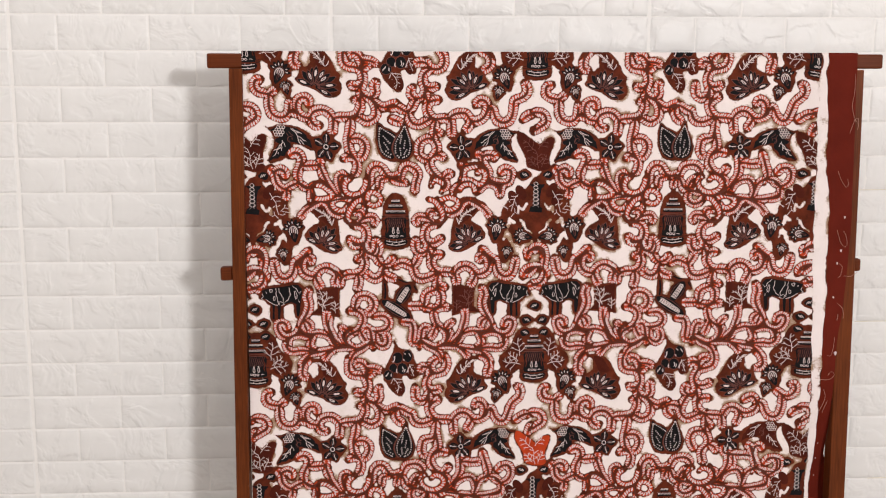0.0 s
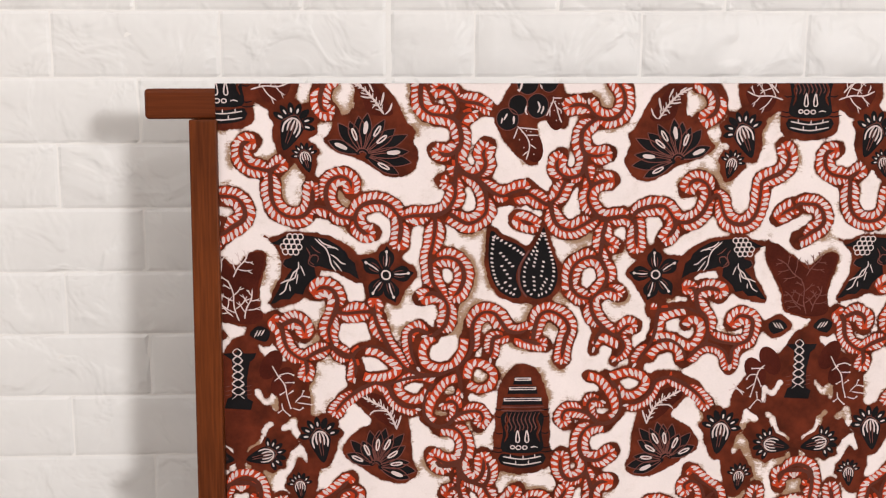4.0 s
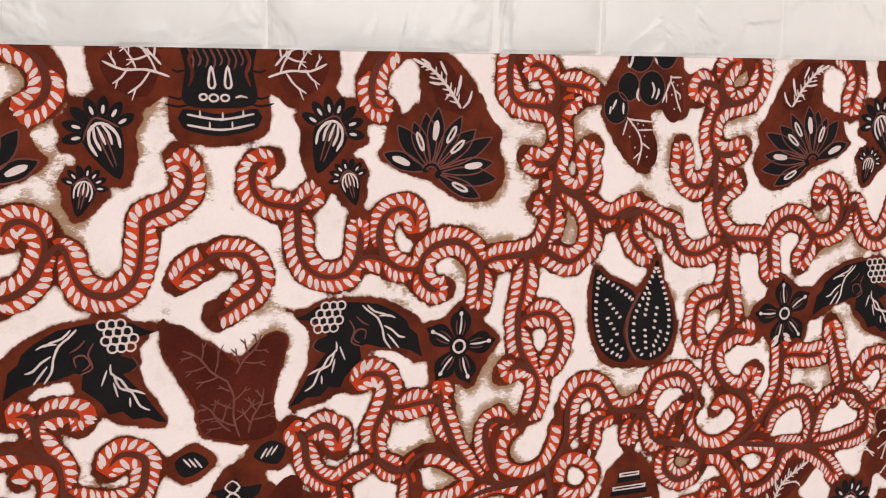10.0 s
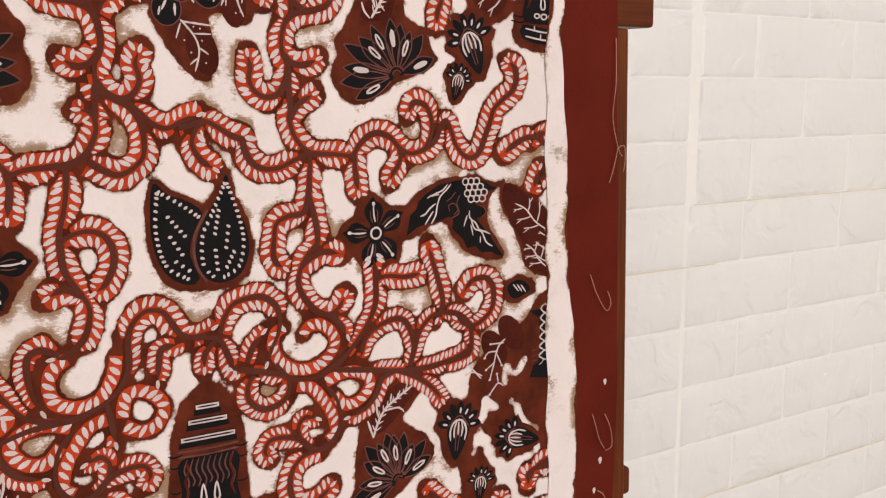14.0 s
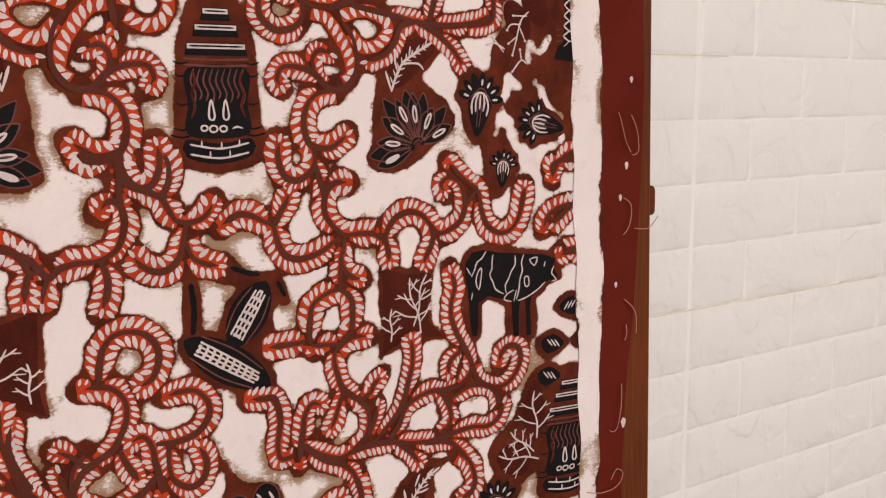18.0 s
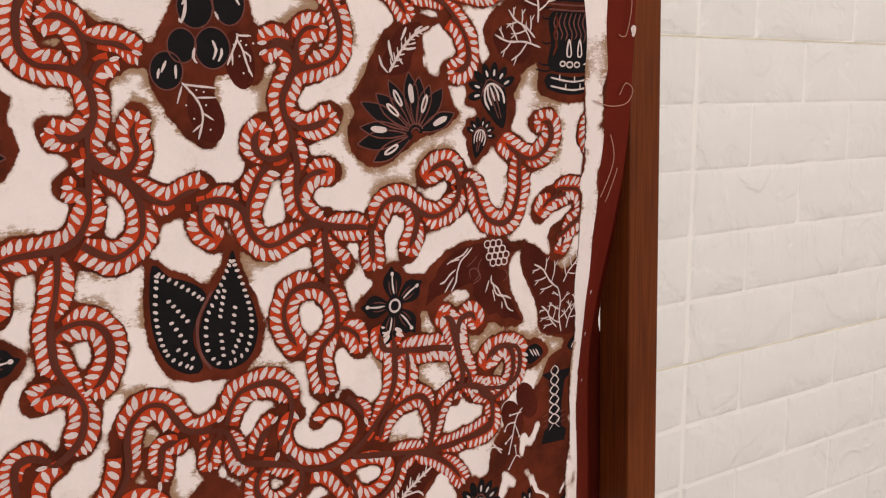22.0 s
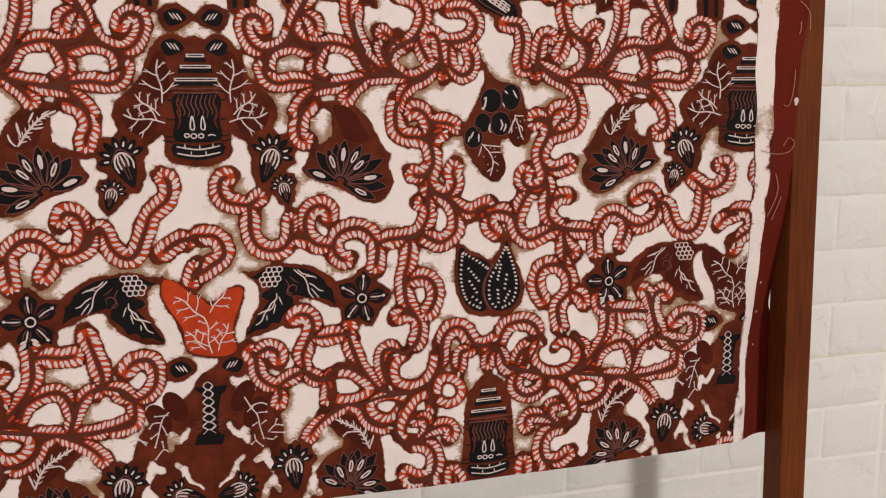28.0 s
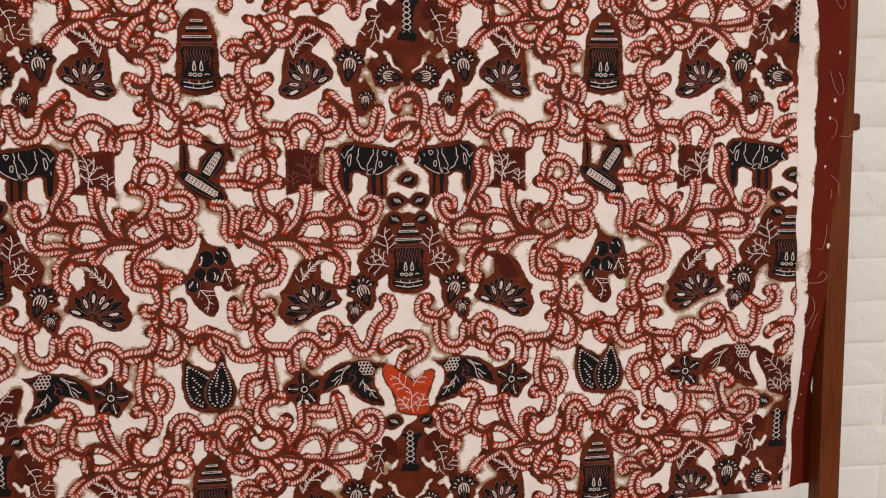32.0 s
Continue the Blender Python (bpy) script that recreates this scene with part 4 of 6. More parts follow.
dice = random.Random(5)
VINES = []
for k, p in enumerate(STEMS):
    scroll = Drawing()
    VINES.append(scroll)
    rope = k in ROPES
    for end in (0, 1):
        p = p[::-1]
        # a free end runs out in a rounded tip; a joined one stays
        probe = p[-1] + (p[-1] - p[-4]) / max(np.hypot(*(p[-1] - p[-4])), 1e-6) * 0.35
        joined = rope or clearance(probe, True, max(ONLY.get(k, -1), -1)) < 0.30
        if not joined:
            d = (p[-1] - p[-4]) / max(np.hypot(*(p[-1] - p[-4])), 1e-6)
            p = np.vstack([p] + [p[-1] + d * f for f in np.arange(1, 6) * 0.1])
        if end:
            tip_free = not joined
        else:
            foot_free = not joined
    g = np.gradient(p, axis=0)
    ln = np.maximum(np.hypot(*g.T), 1e-6)
    g = g / ln[:, None]
    nrm = np.stack([-g[:, 1], g[:, 0]], 1)
    n = len(p)
    walked = np.concatenate([[0], np.cumsum(np.hypot(*np.diff(p, axis=0).T))])
    to_tip = walked[-1] - walked
    cap = np.ones(n)
    for free, gap in ((tip_free, to_tip), (foot_free, walked)):
        if free:
            cap *= np.sqrt(np.clip(1 - np.clip(1 - (gap + 0.12) / 0.85, 0, 1) ** 2, 0, 1))
    wob = 1 + 0.04 * np.sin(np.arange(n) * 0.31 + k) + 0.03 * np.sin(np.arange(n) * 0.83 + 2 * k)
    if rope:
        wide = {1: np.full(n, 0.43) * wob, -1: np.full(n, 0.43) * wob}
        rads = np.full(n, 0.60)
        sides = (1,)
    else:
        wide = {s: reach_of(p, nrm, s, k) * cap * wob for s in (1, -1)}
        rads = np.maximum(np.maximum(wide[1], wide[-1]) + 0.11, 0.3)
        rads = np.where(np.maximum(wide[1], wide[-1]) < 0.5, 0.55, rads)
        sides = (1, -1)
    scroll.trail = (p, rads)
    # red ground of the rows
    lift = 4e-7 * k
    edge = {s: p + s * nrm * (wide[s] - 0.02)[:, None] for s in (1, -1)}
    fs = [(i, i + 1, n + i + 1, n + i) for i in range(n - 1)]
    if rope:
        scroll.add("red", np.vstack([edge[1], edge[-1]]), fs, lift)
    else:
        for s in (1, -1):
            ok = [f for f in fs if min(wide[s][f[0]], wide[s][f[1]]) > 0.36]
            if ok:
                scroll.add("red", np.vstack([edge[s], p] if s > 0 else [p, edge[s]]), ok, lift)
        core = CORE * (1.0 + 0.22 * np.sin(np.arange(n) * 0.11 + k)) * np.clip(((to_tip if tip_free else 9) - 0.42) * 1.7, 0.02, 1) * np.clip(((walked if foot_free else 9) - 0.42) * 1.7, 0.02, 1)
        scroll.add("stem", np.vstack([p + nrm * core[:, None], p - nrm * core[:, None]]), fs, lift + 3.2e-4)
    # leaflets
    for s in sides:
        if rope:
            inner, outer = -0.36, 0.36
            mid = p
        else:
            inner = CORE + 0.05
            mid = p + s * nrm * ((wide[s] + CORE) / 2)[:, None]
        mid_walk = np.concatenate([[0], np.cumsum(np.hypot(*np.diff(mid, axis=0).T))])
        d = 0.12 + 0.2 * dice.random()
        while d < mid_walk[-1] - 0.08:
            i = min(int(np.searchsorted(mid_walk, d)), n - 1)
            if not rope:
                outer = wide[s][i] - 0.005
            span = outer - inner
            pitch = min(max(0.74 * span, 0.36), 0.60) * dice.uniform(0.9, 1.1)
            d += pitch
            if span < 0.22 or (k not in ONLY and not -0.15 < mid[i][0] < HALF + 0.15):
                continue
            lean = 58 + dice.uniform(-8, 8)
            a = 0.5 * span / math.sin(radians(lean)) * dice.uniform(0.90, 1.02)
            slip = g[i] * a * math.cos(radians(lean)) * 0.15
            c = p[i] + s * nrm[i] * (inner + outer) / 2 + slip
            ang = math.degrees(math.atan2(g[i][1], g[i][0])) + s * lean
            scroll.leaflet(c[0], c[1], a, min(0.335 * pitch, 0.44 * a) * dice.uniform(0.86, 1.14), ang, s)
    if tip_free and not rope:
        scroll.leaflet(*(p[-1] - g[-1] * 0.20), 0.30, 0.13, math.degrees(math.atan2(g[-1][1], g[-1][0])), 1)

# ---- motifs ----


def star_flower():
    d = Drawing()
    turns = (85, 148, 231, 286, 4)
    ring = []
    for a, b in zip((4, 85, 148, 231, 286), (85, 148, 231, 286, 364)):
        ring += [(2.85 * math.cos(radians(a)), 2.85 * math.sin(radians(a))), (2.15 * math.cos(radians((a + b) / 2)), 2.15 * math.sin(radians((a + b) / 2)))]
    d.fill("brown", ring)
    for i, a in enumerate(turns):
        c, s = math.cos(radians(a)), math.sin(radians(a))

        def to(f, w):
            return (f * c - w * s, f * s + w * c)
        d.fill("black", [to(0.4, 0.15), to(0.95, 0.52), to(1.5, 0.72), to(1.95, 0.55), to(2.15, 0.22), to(2.5, 0.05), to(2.2, -0.25), to(1.9, -0.58), to(1.45, -0.70), to(0.9, -0.5), to(0.4, -0.15)], lift=1e-6 * i)
        d.line("line", [to(0.75, 0.03), to(1.35, -0.03), to(2.0, 0.02)], 0.13)
        d.oval("line", *to(2.0, 0.02), 0.15, 0.13, a, n=8)
        for w in (0.28, -0.28):
            d.line("faint", [to(0.7, w * 0.6), to(1.2, w), to(1.6, w * 0.9)], 0.09)
    d.oval("black", 0, 0, 0.62, 0.62, n=16, lift=1e-5)
    d.line("line", [(0.38 * math.cos(t), 0.38 * math.sin(t)) for t in np.arange(8) * math.pi / 4], 0.14, True)
    return d


def petals(d, base, tips, pods):
    """Dark petals from one base to their tips; those in pods carry a white seed with a slit."""
    bx, by = base
    for i, (x, y) in enumerate(tips):
        ln, a = math.hypot(x - bx, y - by), math.degrees(math.atan2(y - by, x - bx))
        c, s = (x - bx) / ln, (y - by) / ln

        def to(f, w):
            return (bx + c * ln * f - s * w, by + s * ln * f + c * w)
        w = 0.50 + 0.05 * math.sin(i * 2.3)
        d.fill("black", [to(0.10, 0.10), to(0.42, w * 0.8), to(0.68, w), to(0.88, w * 0.5), to(1.0, 0.02), to(0.86, -w * 0.55), to(0.64, -w), to(0.38, -w * 0.75), to(0.10, -0.10)], lift=1e-6 * i)
        for m in (1, -1):
            d.line("faint", [to(0.16, m * 0.12), to(0.42, m * w * 0.85), to(0.68, m * w), to(0.88, m * w * 0.5), to(0.99, 0)], 0.09, taper=False)
        if i in pods:
            k = 0.62 + 0.05 * math.sin(i * 1.7)
            h = 0.55 / ln
            d.line("line", [to(k - h, 0.03), to(k - 0.4 * h, 0.13), to(k + 0.5 * h, 0.12), to(k + h, 0), to(k + 0.4 * h, -0.12), to(k - 0.5 * h, -0.11)], 0.13, True)
            if i % 4 == 0:
                d.oval("line", *to(k, 0), 0.45, 0.10, a, 1.2, n=10)
    for r in (0.35, 0.62):
        d.line("faint", [(bx + r * math.cos(t), by + r * math.sin(t)) for t in np.arange(0.2, 3.2, 0.5)], 0.10)


def upper_fan(fern=True):
    d = Drawing()
    d.fill("brown", [(9.8, 17.4), (11.6, 17.8), (13.1, 17.5), (14.2, 16.8), (15.0, 15.7), (15.6, 14.5), (16.1, 13.6), (16.8, 12.9), (16.5, 12.0), (17.0, 11.0), (16.9, 10.0), (16.0, 8.9), (14.5, 8.7), (13.1, 9.4), (11.8, 10.2), (9.9, 10.8), (8.6, 11.8), (9.5, 12.6), (9.4, 13.5), (10.6, 14.1), (11.1, 14.4), (11.3, 15.5), (11.6, 16.3), (11.1, 17.0)])
    d.fill("maroon", [(11.6, 17.3), (13.1, 17.0), (14.2, 15.5), (14.8, 14.4), (13.9, 14.1), (12.6, 14.4), (12.2, 15.4), (11.8, 16.3)])
    d.line("pale", [(11.4, 15.0), (12.0, 14.5)], 0.6)
    petals(d, (12.1, 10.6), [(9.1, 11.8), (10.0, 13.4), (11.0, 13.6), (11.8, 14.1), (12.6, 14.4), (14.1, 13.9), (15.0, 13.1), (16.1, 12.6), (16.2, 11.1), (16.4, 10.1), (15.3, 9.0)], (0, 2, 4, 5, 6, 8, 10))
    if fern:
        d.fern([(14.0, 14.3), (13.6, 14.9), (13.1, 15.6), (12.2, 16.5), (11.0, 17.1)], n=8, length=0.55, width=0.14)
        for q, w in (([(12.7, 17.0), (13.1, 16.2)], 0.18), ([(12.0, 15.8), (12.6, 15.7), (13.1, 15.8)], 0.16), ([(14.0, 16.2), (13.9, 15.6), (13.7, 15.0)], 0.2), ([(14.7, 15.3), (14.5, 14.7), (14.1, 14.3)], 0.16), ([(11.5, 17.1), (11.9, 16.9), (12.1, 16.5)], 0.14), ([(12.4, 16.0), (12.0, 16.1)], 0.14), ([(13.3, 15.2), (13.0, 14.8)], 0.13)):
            d.line("line", q, w)
    return d


def lower_fan():
    d = Drawing()
    d.fill("brown", [(15.4, -19.2), (16.4, -18.5), (15.9, -17.2), (15.8, -15.8), (15.6, -13.9), (15.2, -12.5), (14.3, -11.1), (13.0, -10.4), (11.2, -10.3), (10.1, -10.9), (10.8, -11.7), (11.6, -12.7), (12.2, -13.2), (11.5, -13.8), (10.6, -14.2), (9.6, -15.3), (9.2, -16.4), (10.6, -17.3), (11.5, -18.0), (12.7, -18.8), (14.0, -19.3)])
    d.fill("maroon", [(14.6, -13.3), (14.3, -12.0), (13.2, -10.9), (11.4, -10.6), (11.0, -11.4), (11.9, -12.3), (12.8, -13.2), (13.9, -13.9)])
    petals(d, (12.4, -17.6), [(15.6, -18.9), (16.2, -18.2), (15.6, -17.3), (15.2, -15.7), (15.1, -14.5), (14.1, -14.5), (13.4, -13.9), (12.8, -14.1), (11.9, -14.1), (11.2, -15.1), (10.1, -15.0), (9.7, -16.3)], (0, 2, 3, 5, 7, 9, 11))
    d.fern([(14.4, -14.1), (14.0, -13.1), (13.4, -12.2), (12.3, -11.5), (11.2, -10.9)], n=8, length=0.55, width=0.14)
    for q, w in (([(14.8, -12.8), (14.6, -13.4), (14.4, -14.0)], 0.18), ([(14.1, -11.7), (14.05, -12.3), (13.9, -12.8)], 0.16), ([(13.4, -12.3), (12.3, -12.3), (11.9, -12.7)], 0.14), ([(12.9, -11.2), (13.0, -11.8)], 0.15), ([(12.2, -11.1), (12.4, -11.5)], 0.13), ([(11.6, -10.7), (11.8, -11.2)], 0.12)):
        d.line("line", q, w)
    return d


def clearings():
    """Small places in the dark parts where the wax kept the cotton white."""
    d = Drawing()
    for w, q in ((1.0, [(10.1, -11.9), (10.6, -12.6), (9.9, -13.1)]), (0.7, [(9.2, -16.3), (8.9, -17.1), (9.7, -17.7)]), (0.8, [(8.4, -18.0), (7.9, -19.4)]), (0.7, [(4.9, -13.1), (5.1, -14.2), (5.6, -14.8)]), (0.7, [(4.7, -13.5), (4.1, -13.8)]), (0.5, [(3.3, -12.0), (3.2, -10.7), (2.5, -11.4), (1.7, -10.3)]), (0.55, [(2.85, -13.4), (2.7, -13.5)]), (0.6, [(2.3, -13.9), (1.9, -15.1), (0.8, -15.9)]), (0.42, [(5.8, -16.3), (6.0, -17.0)]), (0.5, [(4.9, -16.9), (4.4, -17.8), (3.6, -18.2)]), (0.5, [(0.7, -17.0), (0.7, -17.6)]), (0.4, [(7.2, -11.0), (7.5, -11.9)]), (0.5, [(3.1, -7.7), (2.7, -7.4)])):
        d.line("pale", q, w)
    return d


def bud(size=1.0, turn=0.0, brown=True):
    """A bud with a crown of small petals, its tip pointing down before the turn."""
    d = Drawing()
    c, s = math.cos(radians(turn)), math.sin(radians(turn))

    def to(x, y):
        return (size * (x * c - y * s), size * (x * s + y * c))
    d.fill("brown", [to(*q) for q in ((0, -2.9), (-1.3, -1.5), (-1.5, -0.5), (-2.3, 0.1), (-1.8, 0.7), (-1.9, 1.5), (-1.1, 1.6), (-0.6, 2.3), (0, 1.9), (0.6, 2.3), (1.1, 1.6), (1.9, 1.5), (1.8, 0.7), (2.3, 0.1), (1.5, -0.5), (1.3, -1.5))], grow=0.1)
    for i in range(7):
        a = 10 + 26.7 * i
        q = to(1.35 * math.cos(radians(a)), 0.1 + 1.35 * math.sin(radians(a)))
        d.oval("black", *q, 0.60 * size, 0.30 * size, a + turn, 1.3, n=12)
        q = to(1.25 * math.cos(radians(a)), 0.1 + 1.25 * math.sin(radians(a)))
        if i != 2:
            d.oval("line", *q, 0.24 * size, 0.09 * size, a + turn, n=8)
    d.fill("black", [to(*q) for q in ((0, -2.4), (-0.7, -1.2), (-1.0, 0), (-0.6, 0.8), (0.6, 0.8), (1.0, 0), (0.7, -1.2))], lift=2e-5)
    d.line("faint", [to(-0.95, 0.1), to(0, 0.95), to(0.95, 0.1)], 0.1)
    for q in (((-0.62, -0.9), (-0.72, -0.2), (-0.45, 0.4), (0.0, 0.65), (0.5, 0.4), (0.72, -0.2), (0.6, -0.9)), ((-0.3, -0.6), (-0.36, 0.0), (-0.2, 0.5)), ((0.0, -0.5), (0.02, 0.1), (0.05, 0.5)), ((0.32, -0.7), (0.38, 0.0), (0.22, 0.5))):
        d.line("line", [to(*w) for w in q], 0.16 * size)
    for x in (-0.15, 0.15):
        d.line("faint", [to(x * 0.6, -1.7), to(x, -0.8), to(x, 0.2)], 0.08)
    return d


def shrine(top=True):
    """A dark domed tower with a brick foot; its own origin is the foot."""
    d = Drawing()
    d.fill("brown", [(-2.6, 0.1), (-2.7, 2.0), (-2.5, 4.8), (-2.4, 7.0), (-1.5, 9.2), (0, 10.2), (1.5, 9.2), (2.4, 7.0), (2.5, 4.8), (2.7, 2.0), (2.6, 0.1), (0, -0.6)])
    d.fill("black", [(-2.0, 0.45), (-2.0, 1.4), (0, 1.15), (2.0, 1.4), (2.0, 0.45), (0, 0.0)], True)
    d.fill("black", [(-1.9, 1.75), (-1.8, 3.4), (-1.75, 5.4), (1.75, 5.4), (1.8, 3.4), (1.9, 1.75), (0, 1.45)], True)
    for y in (1.05, 0.5):
        d.line("line", [(-1.8, y + 0.1), (0, y - 0.18), (1.8, y + 0.1)], 0.12)
    for x, y in ((-1.1, 0.95), (0.1, 0.85), (1.2, 0.95)):
        d.line("line", [(x, y), (x, y + 0.4)], 0.12)
    for x in (-0.6, 0.6):
        d.line("line", [(x, 0.75), (x, 0.36)], 0.12)
    for x in (-0.45, 0.42):
        d.line("line", [(x - 0.16, 2.75), (x, 3.65), (x + 0.2, 2.7), (x, 2.5)], 0.12, True)
    for x, y, r in ((-0.9, 2.05, 0.2), (-0.35, 2.0, 0.24), (0.25, 2.0, 0.22)):
        d.line("line", [(x + r * math.cos(t), y + r * 0.8 * math.sin(t)) for t in np.arange(6) * math.pi / 3], 0.11, True)
    d.line("line", [(0.8, 2.0), (1.1, 2.1), (1.45, 2.0)], 0.12)
    for i in range(9):
        x = -1.5 + 0.375 * i
        d.line("faint", [(x, 3.2 + 0.5 * abs(math.sin(i * 2))), (x + 0.16, 4.0), (x - 0.12, 4.7), (x + 0.1, 5.4)], 0.11)
    for y in (5.6, 5.95):
        d.line("faint", [(-2.0, y), (0, y - 0.06), (2.0, y)], 0.13)
    for y, w in ((6.55, 1.75), (7.6, 1.25), (8.5, 0.75)):
        d.fill("black", [(-w - 0.15, y - 0.42), (-w, y + 0.3), (w, y + 0.3), (w + 0.15, y - 0.42)], False)
        d.fill("line", [(-w, y - 0.05), (-w, y + 0.24), (w, y + 0.24), (w, y - 0.05)], False)
        d.line("black", [(-w + 0.12, y + 0.1), (w - 0.12, y + 0.1)], 0.10, lift=3.5e-4)
    for m in (-1, 1):
        for y, x in ((1.6, 2.9), (2.0, 2.7), (3.4, 2.5), (5.0, 2.5), (5.7, 2.6)):
            d.line("black", [(m * 1.7, y + 0.05), (m * 2.2, y - 0.05), (m * x, y + 0.1)], 0.12)
        d.line("brown", [(m * 1.5, 5.3), (m * 1.35, 4.6), (m * 1.6, 4.0), (m * 1.4, 3.3), (m * 1.65, 2.6)], 0.16, lift=4e-4)
    return d


def bird(body="black"):
    d = Drawing()
    d.fill("brown", [(3.1, 3.3), (4.3, 3.1), (5.3, 3.6), (7.5, 3.6), (9.0, 3.4), (10.8, 2.5), (11.7, 1.5), (12.0, -0.6), (11.0, -0.6), (9.7, 0.2), (8.2, 0.4), (7.8, -0.5), (7.1, -1.3), (6.4, -2.0), (4.6, -2.6), (3.2, -2.6), (4.1, -0.8), (4.5, -0.1), (4.7, 1.2), (4.4, 2.2)])
    d.fill(body, [(3.8, 2.6), (4.4, 2.8), (5.1, 3.2), (6.1, 3.4), (7.5, 3.3), (8.8, 3.1), (9.9, 2.5), (10.5, 2.0), (10.7, 1.5), (11.2, 1.1), (11.3, 0.5), (11.5, -0.3), (10.7, 0.2), (9.7, 0.5), (9.0, 0.5), (8.0, 0.8), (7.6, 0.7), (7.7, -0.1), (7.1, -0.6), (6.7, -1.0), (6.4, -1.6), (5.7, -1.5), (5.2, -2.0), (4.4, -2.0), (3.9, -2.3), (3.4, -2.4), (4.2, -1.3), (4.5, -0.8), (5.1, -0.1), (5.6, 0.5), (5.2, 0.6), (4.8, 0.8), (4.9, 1.2), (5.7, 1.5), (5.4, 1.9), (4.9, 2.4)], False)
    for j in range(4):
        for i in range(4 - j % 2):
            x, y = 5.15 + 0.46 * i + 0.23 * (j % 2) - 0.08 * j, 3.2 - 0.42 * j
            if math.hypot(x - 5.9, y - 2.55) < 0.98:
                d.line("line", [(x + 0.26 * math.cos(t), y + 0.25 * math.sin(t)) for t in np.arange(6) * math.pi / 3 + 0.3], 0.10, True)
    for q in ([(6.2, 1.1), (6.2, 0.6), (5.7, 0.2), (5.4, -0.3), (4.9, -0.5), (4.5, -0.7)],
              [(6.1, 0.6), (5.8, -0.2), (5.2, -0.5), (4.8, -1.3), (4.3, -1.6)]):
        d.line("line", q, 0.12)
    for q in ([(6.1, 0.1), (5.9, -0.7)],
              [(5.3, -0.8), (5.3, -1.3)],
              [(6.4, 0.8), (6.7, 0.0)],
              [(7.8, 3.1), (8.2, 2.7), (8.7, 2.3), (9.0, 1.6), (9.1, 1.0), (9.5, 0.4)],
              [(8.1, 3.1), (8.5, 2.7), (9.1, 2.5), (9.4, 2.3)],
              [(8.8, 2.4), (9.4, 2.4), (9.8, 2.2)],
              [(9.1, 1.8), (9.6, 1.5), (10.0, 1.1), (10.4, 1.0)],
              [(9.3, 1.3), (9.7, 0.8), (10.0, 0.4)]):
        d.line("line", q, 0.12)
    for q in ([(7.6, 0.9), (7.2, 1.2), (7.5, 1.7), (8.0, 1.6), (7.9, 1.1)],
              [(7.0, 2.3), (7.3, 1.7), (7.1, 1.0), (7.7, 0.7)],
              [(5.1, 1.4), (4.8, 0.9), (5.2, 0.6)],
              [(7.4, 2.5), (7.8, 2.1), (8.2, 1.9)]):
        d.line("faint", q, 0.1)
    return d


def shell_pair():
    d = Drawing()
    d.fill("brown", [(-3.0, 4.3), (-3.4, 1.6), (-3.2, -0.4), (-2.5, -2.0), (-1.0, -2.8), (1.4, -2.9), (2.9, -2.3), (3.5, -0.6), (3.2, 1.2), (2.5, 2.8), (1.9, 4.8), (1.0, 3.4), (0.3, 2.4), (-0.8, 3.1), (-1.8, 3.5)])
    d.fill("black", [(-2.8, 3.8), (-1.9, 3.1), (-0.8, 2.7), (0.15, 1.9), (-0.5, 0.6), (-0.7, -0.6), (-0.2, -2.1), (-1.0, -2.35), (-2.2, -1.6), (-2.85, -0.2), (-3.05, 1.6)])
    d.fill("black", [(1.8, 4.2), (1.3, 3.0), (0.6, 2.0), (-0.1, 0.8), (-0.35, -0.6), (0.1, -1.9), (1.2, -2.45), (2.5, -2.0), (3.1, -0.6), (2.9, 1.0), (2.2, 2.5)])
    d.line("faint", [(0.5, 2.1), (-0.4, 0.5), (-0.35, -1.2), (0.3, -2.3)], 0.18)
    d.dots("line", [(-2.6, 3.2), (-2.75, 0.9), (-2.2, -1.1), (-0.9, -2.0)])
    d.dots("line", [(-2.5, 3.3), (-1.2, 2.5), (-0.1, 1.7)])
    d.dots("line", [(1.65, 3.6), (0.7, 1.7), (0.1, 0.5), (0.1, -1.2), (0.7, -2.0)])
    d.dots("line", [(1.8, 3.6), (2.4, 1.9), (2.75, 0.1), (2.4, -1.5), (1.4, -2.1)])
    for a, b in (((-2.0, 1.8), (-1.0, 0.6)), ((-1.9, 0.6), (-1.2, -0.5)), ((-1.6, -0.9), (-0.8, -1.5)), ((1.2, 2.0), (0.9, 0.6)), ((1.8, 1.0), (1.6, -0.3)), ((0.9, -0.4), (1.0, -1.6)), ((2.1, -0.6), (1.6, -1.5))):
        d.dots("line", [a, b])
    return d


def heart_leaf(red, ink):
    d = Drawing()
    out = [(-3.3, 2.9), (-2.4, 2.7), (-1.2, 1.7), (-0.2, 1.1), (0.5, 0.4), (1.6, 1.5), (2.7, 1.9), (3.3, 1.6), (3.0, 0.4), (2.5, -0.9), (2.3, -2.2), (2.6, -3.6), (1.3, -4.1), (-1.1, -3.6), (-1.7, -2.8), (-1.9, -1.4), (-2.9, 0.3), (-3.5, 1.6)]
    d.fill("brown", out, grow=0.25)
    d.fill("red" if red else "maroon", out)
    for x, y, s, a in ((0.0, -0.6, 3.2, 138), (0.4, -0.2, 2.6, 52), (0.5, -3.8, 3.4, 98), (0.0, -3.4, 2.4, 130), (1.0, -3.6, 2.6, 66)):
        d.twig(x, y, s, a, ink, 0.12)
    return d


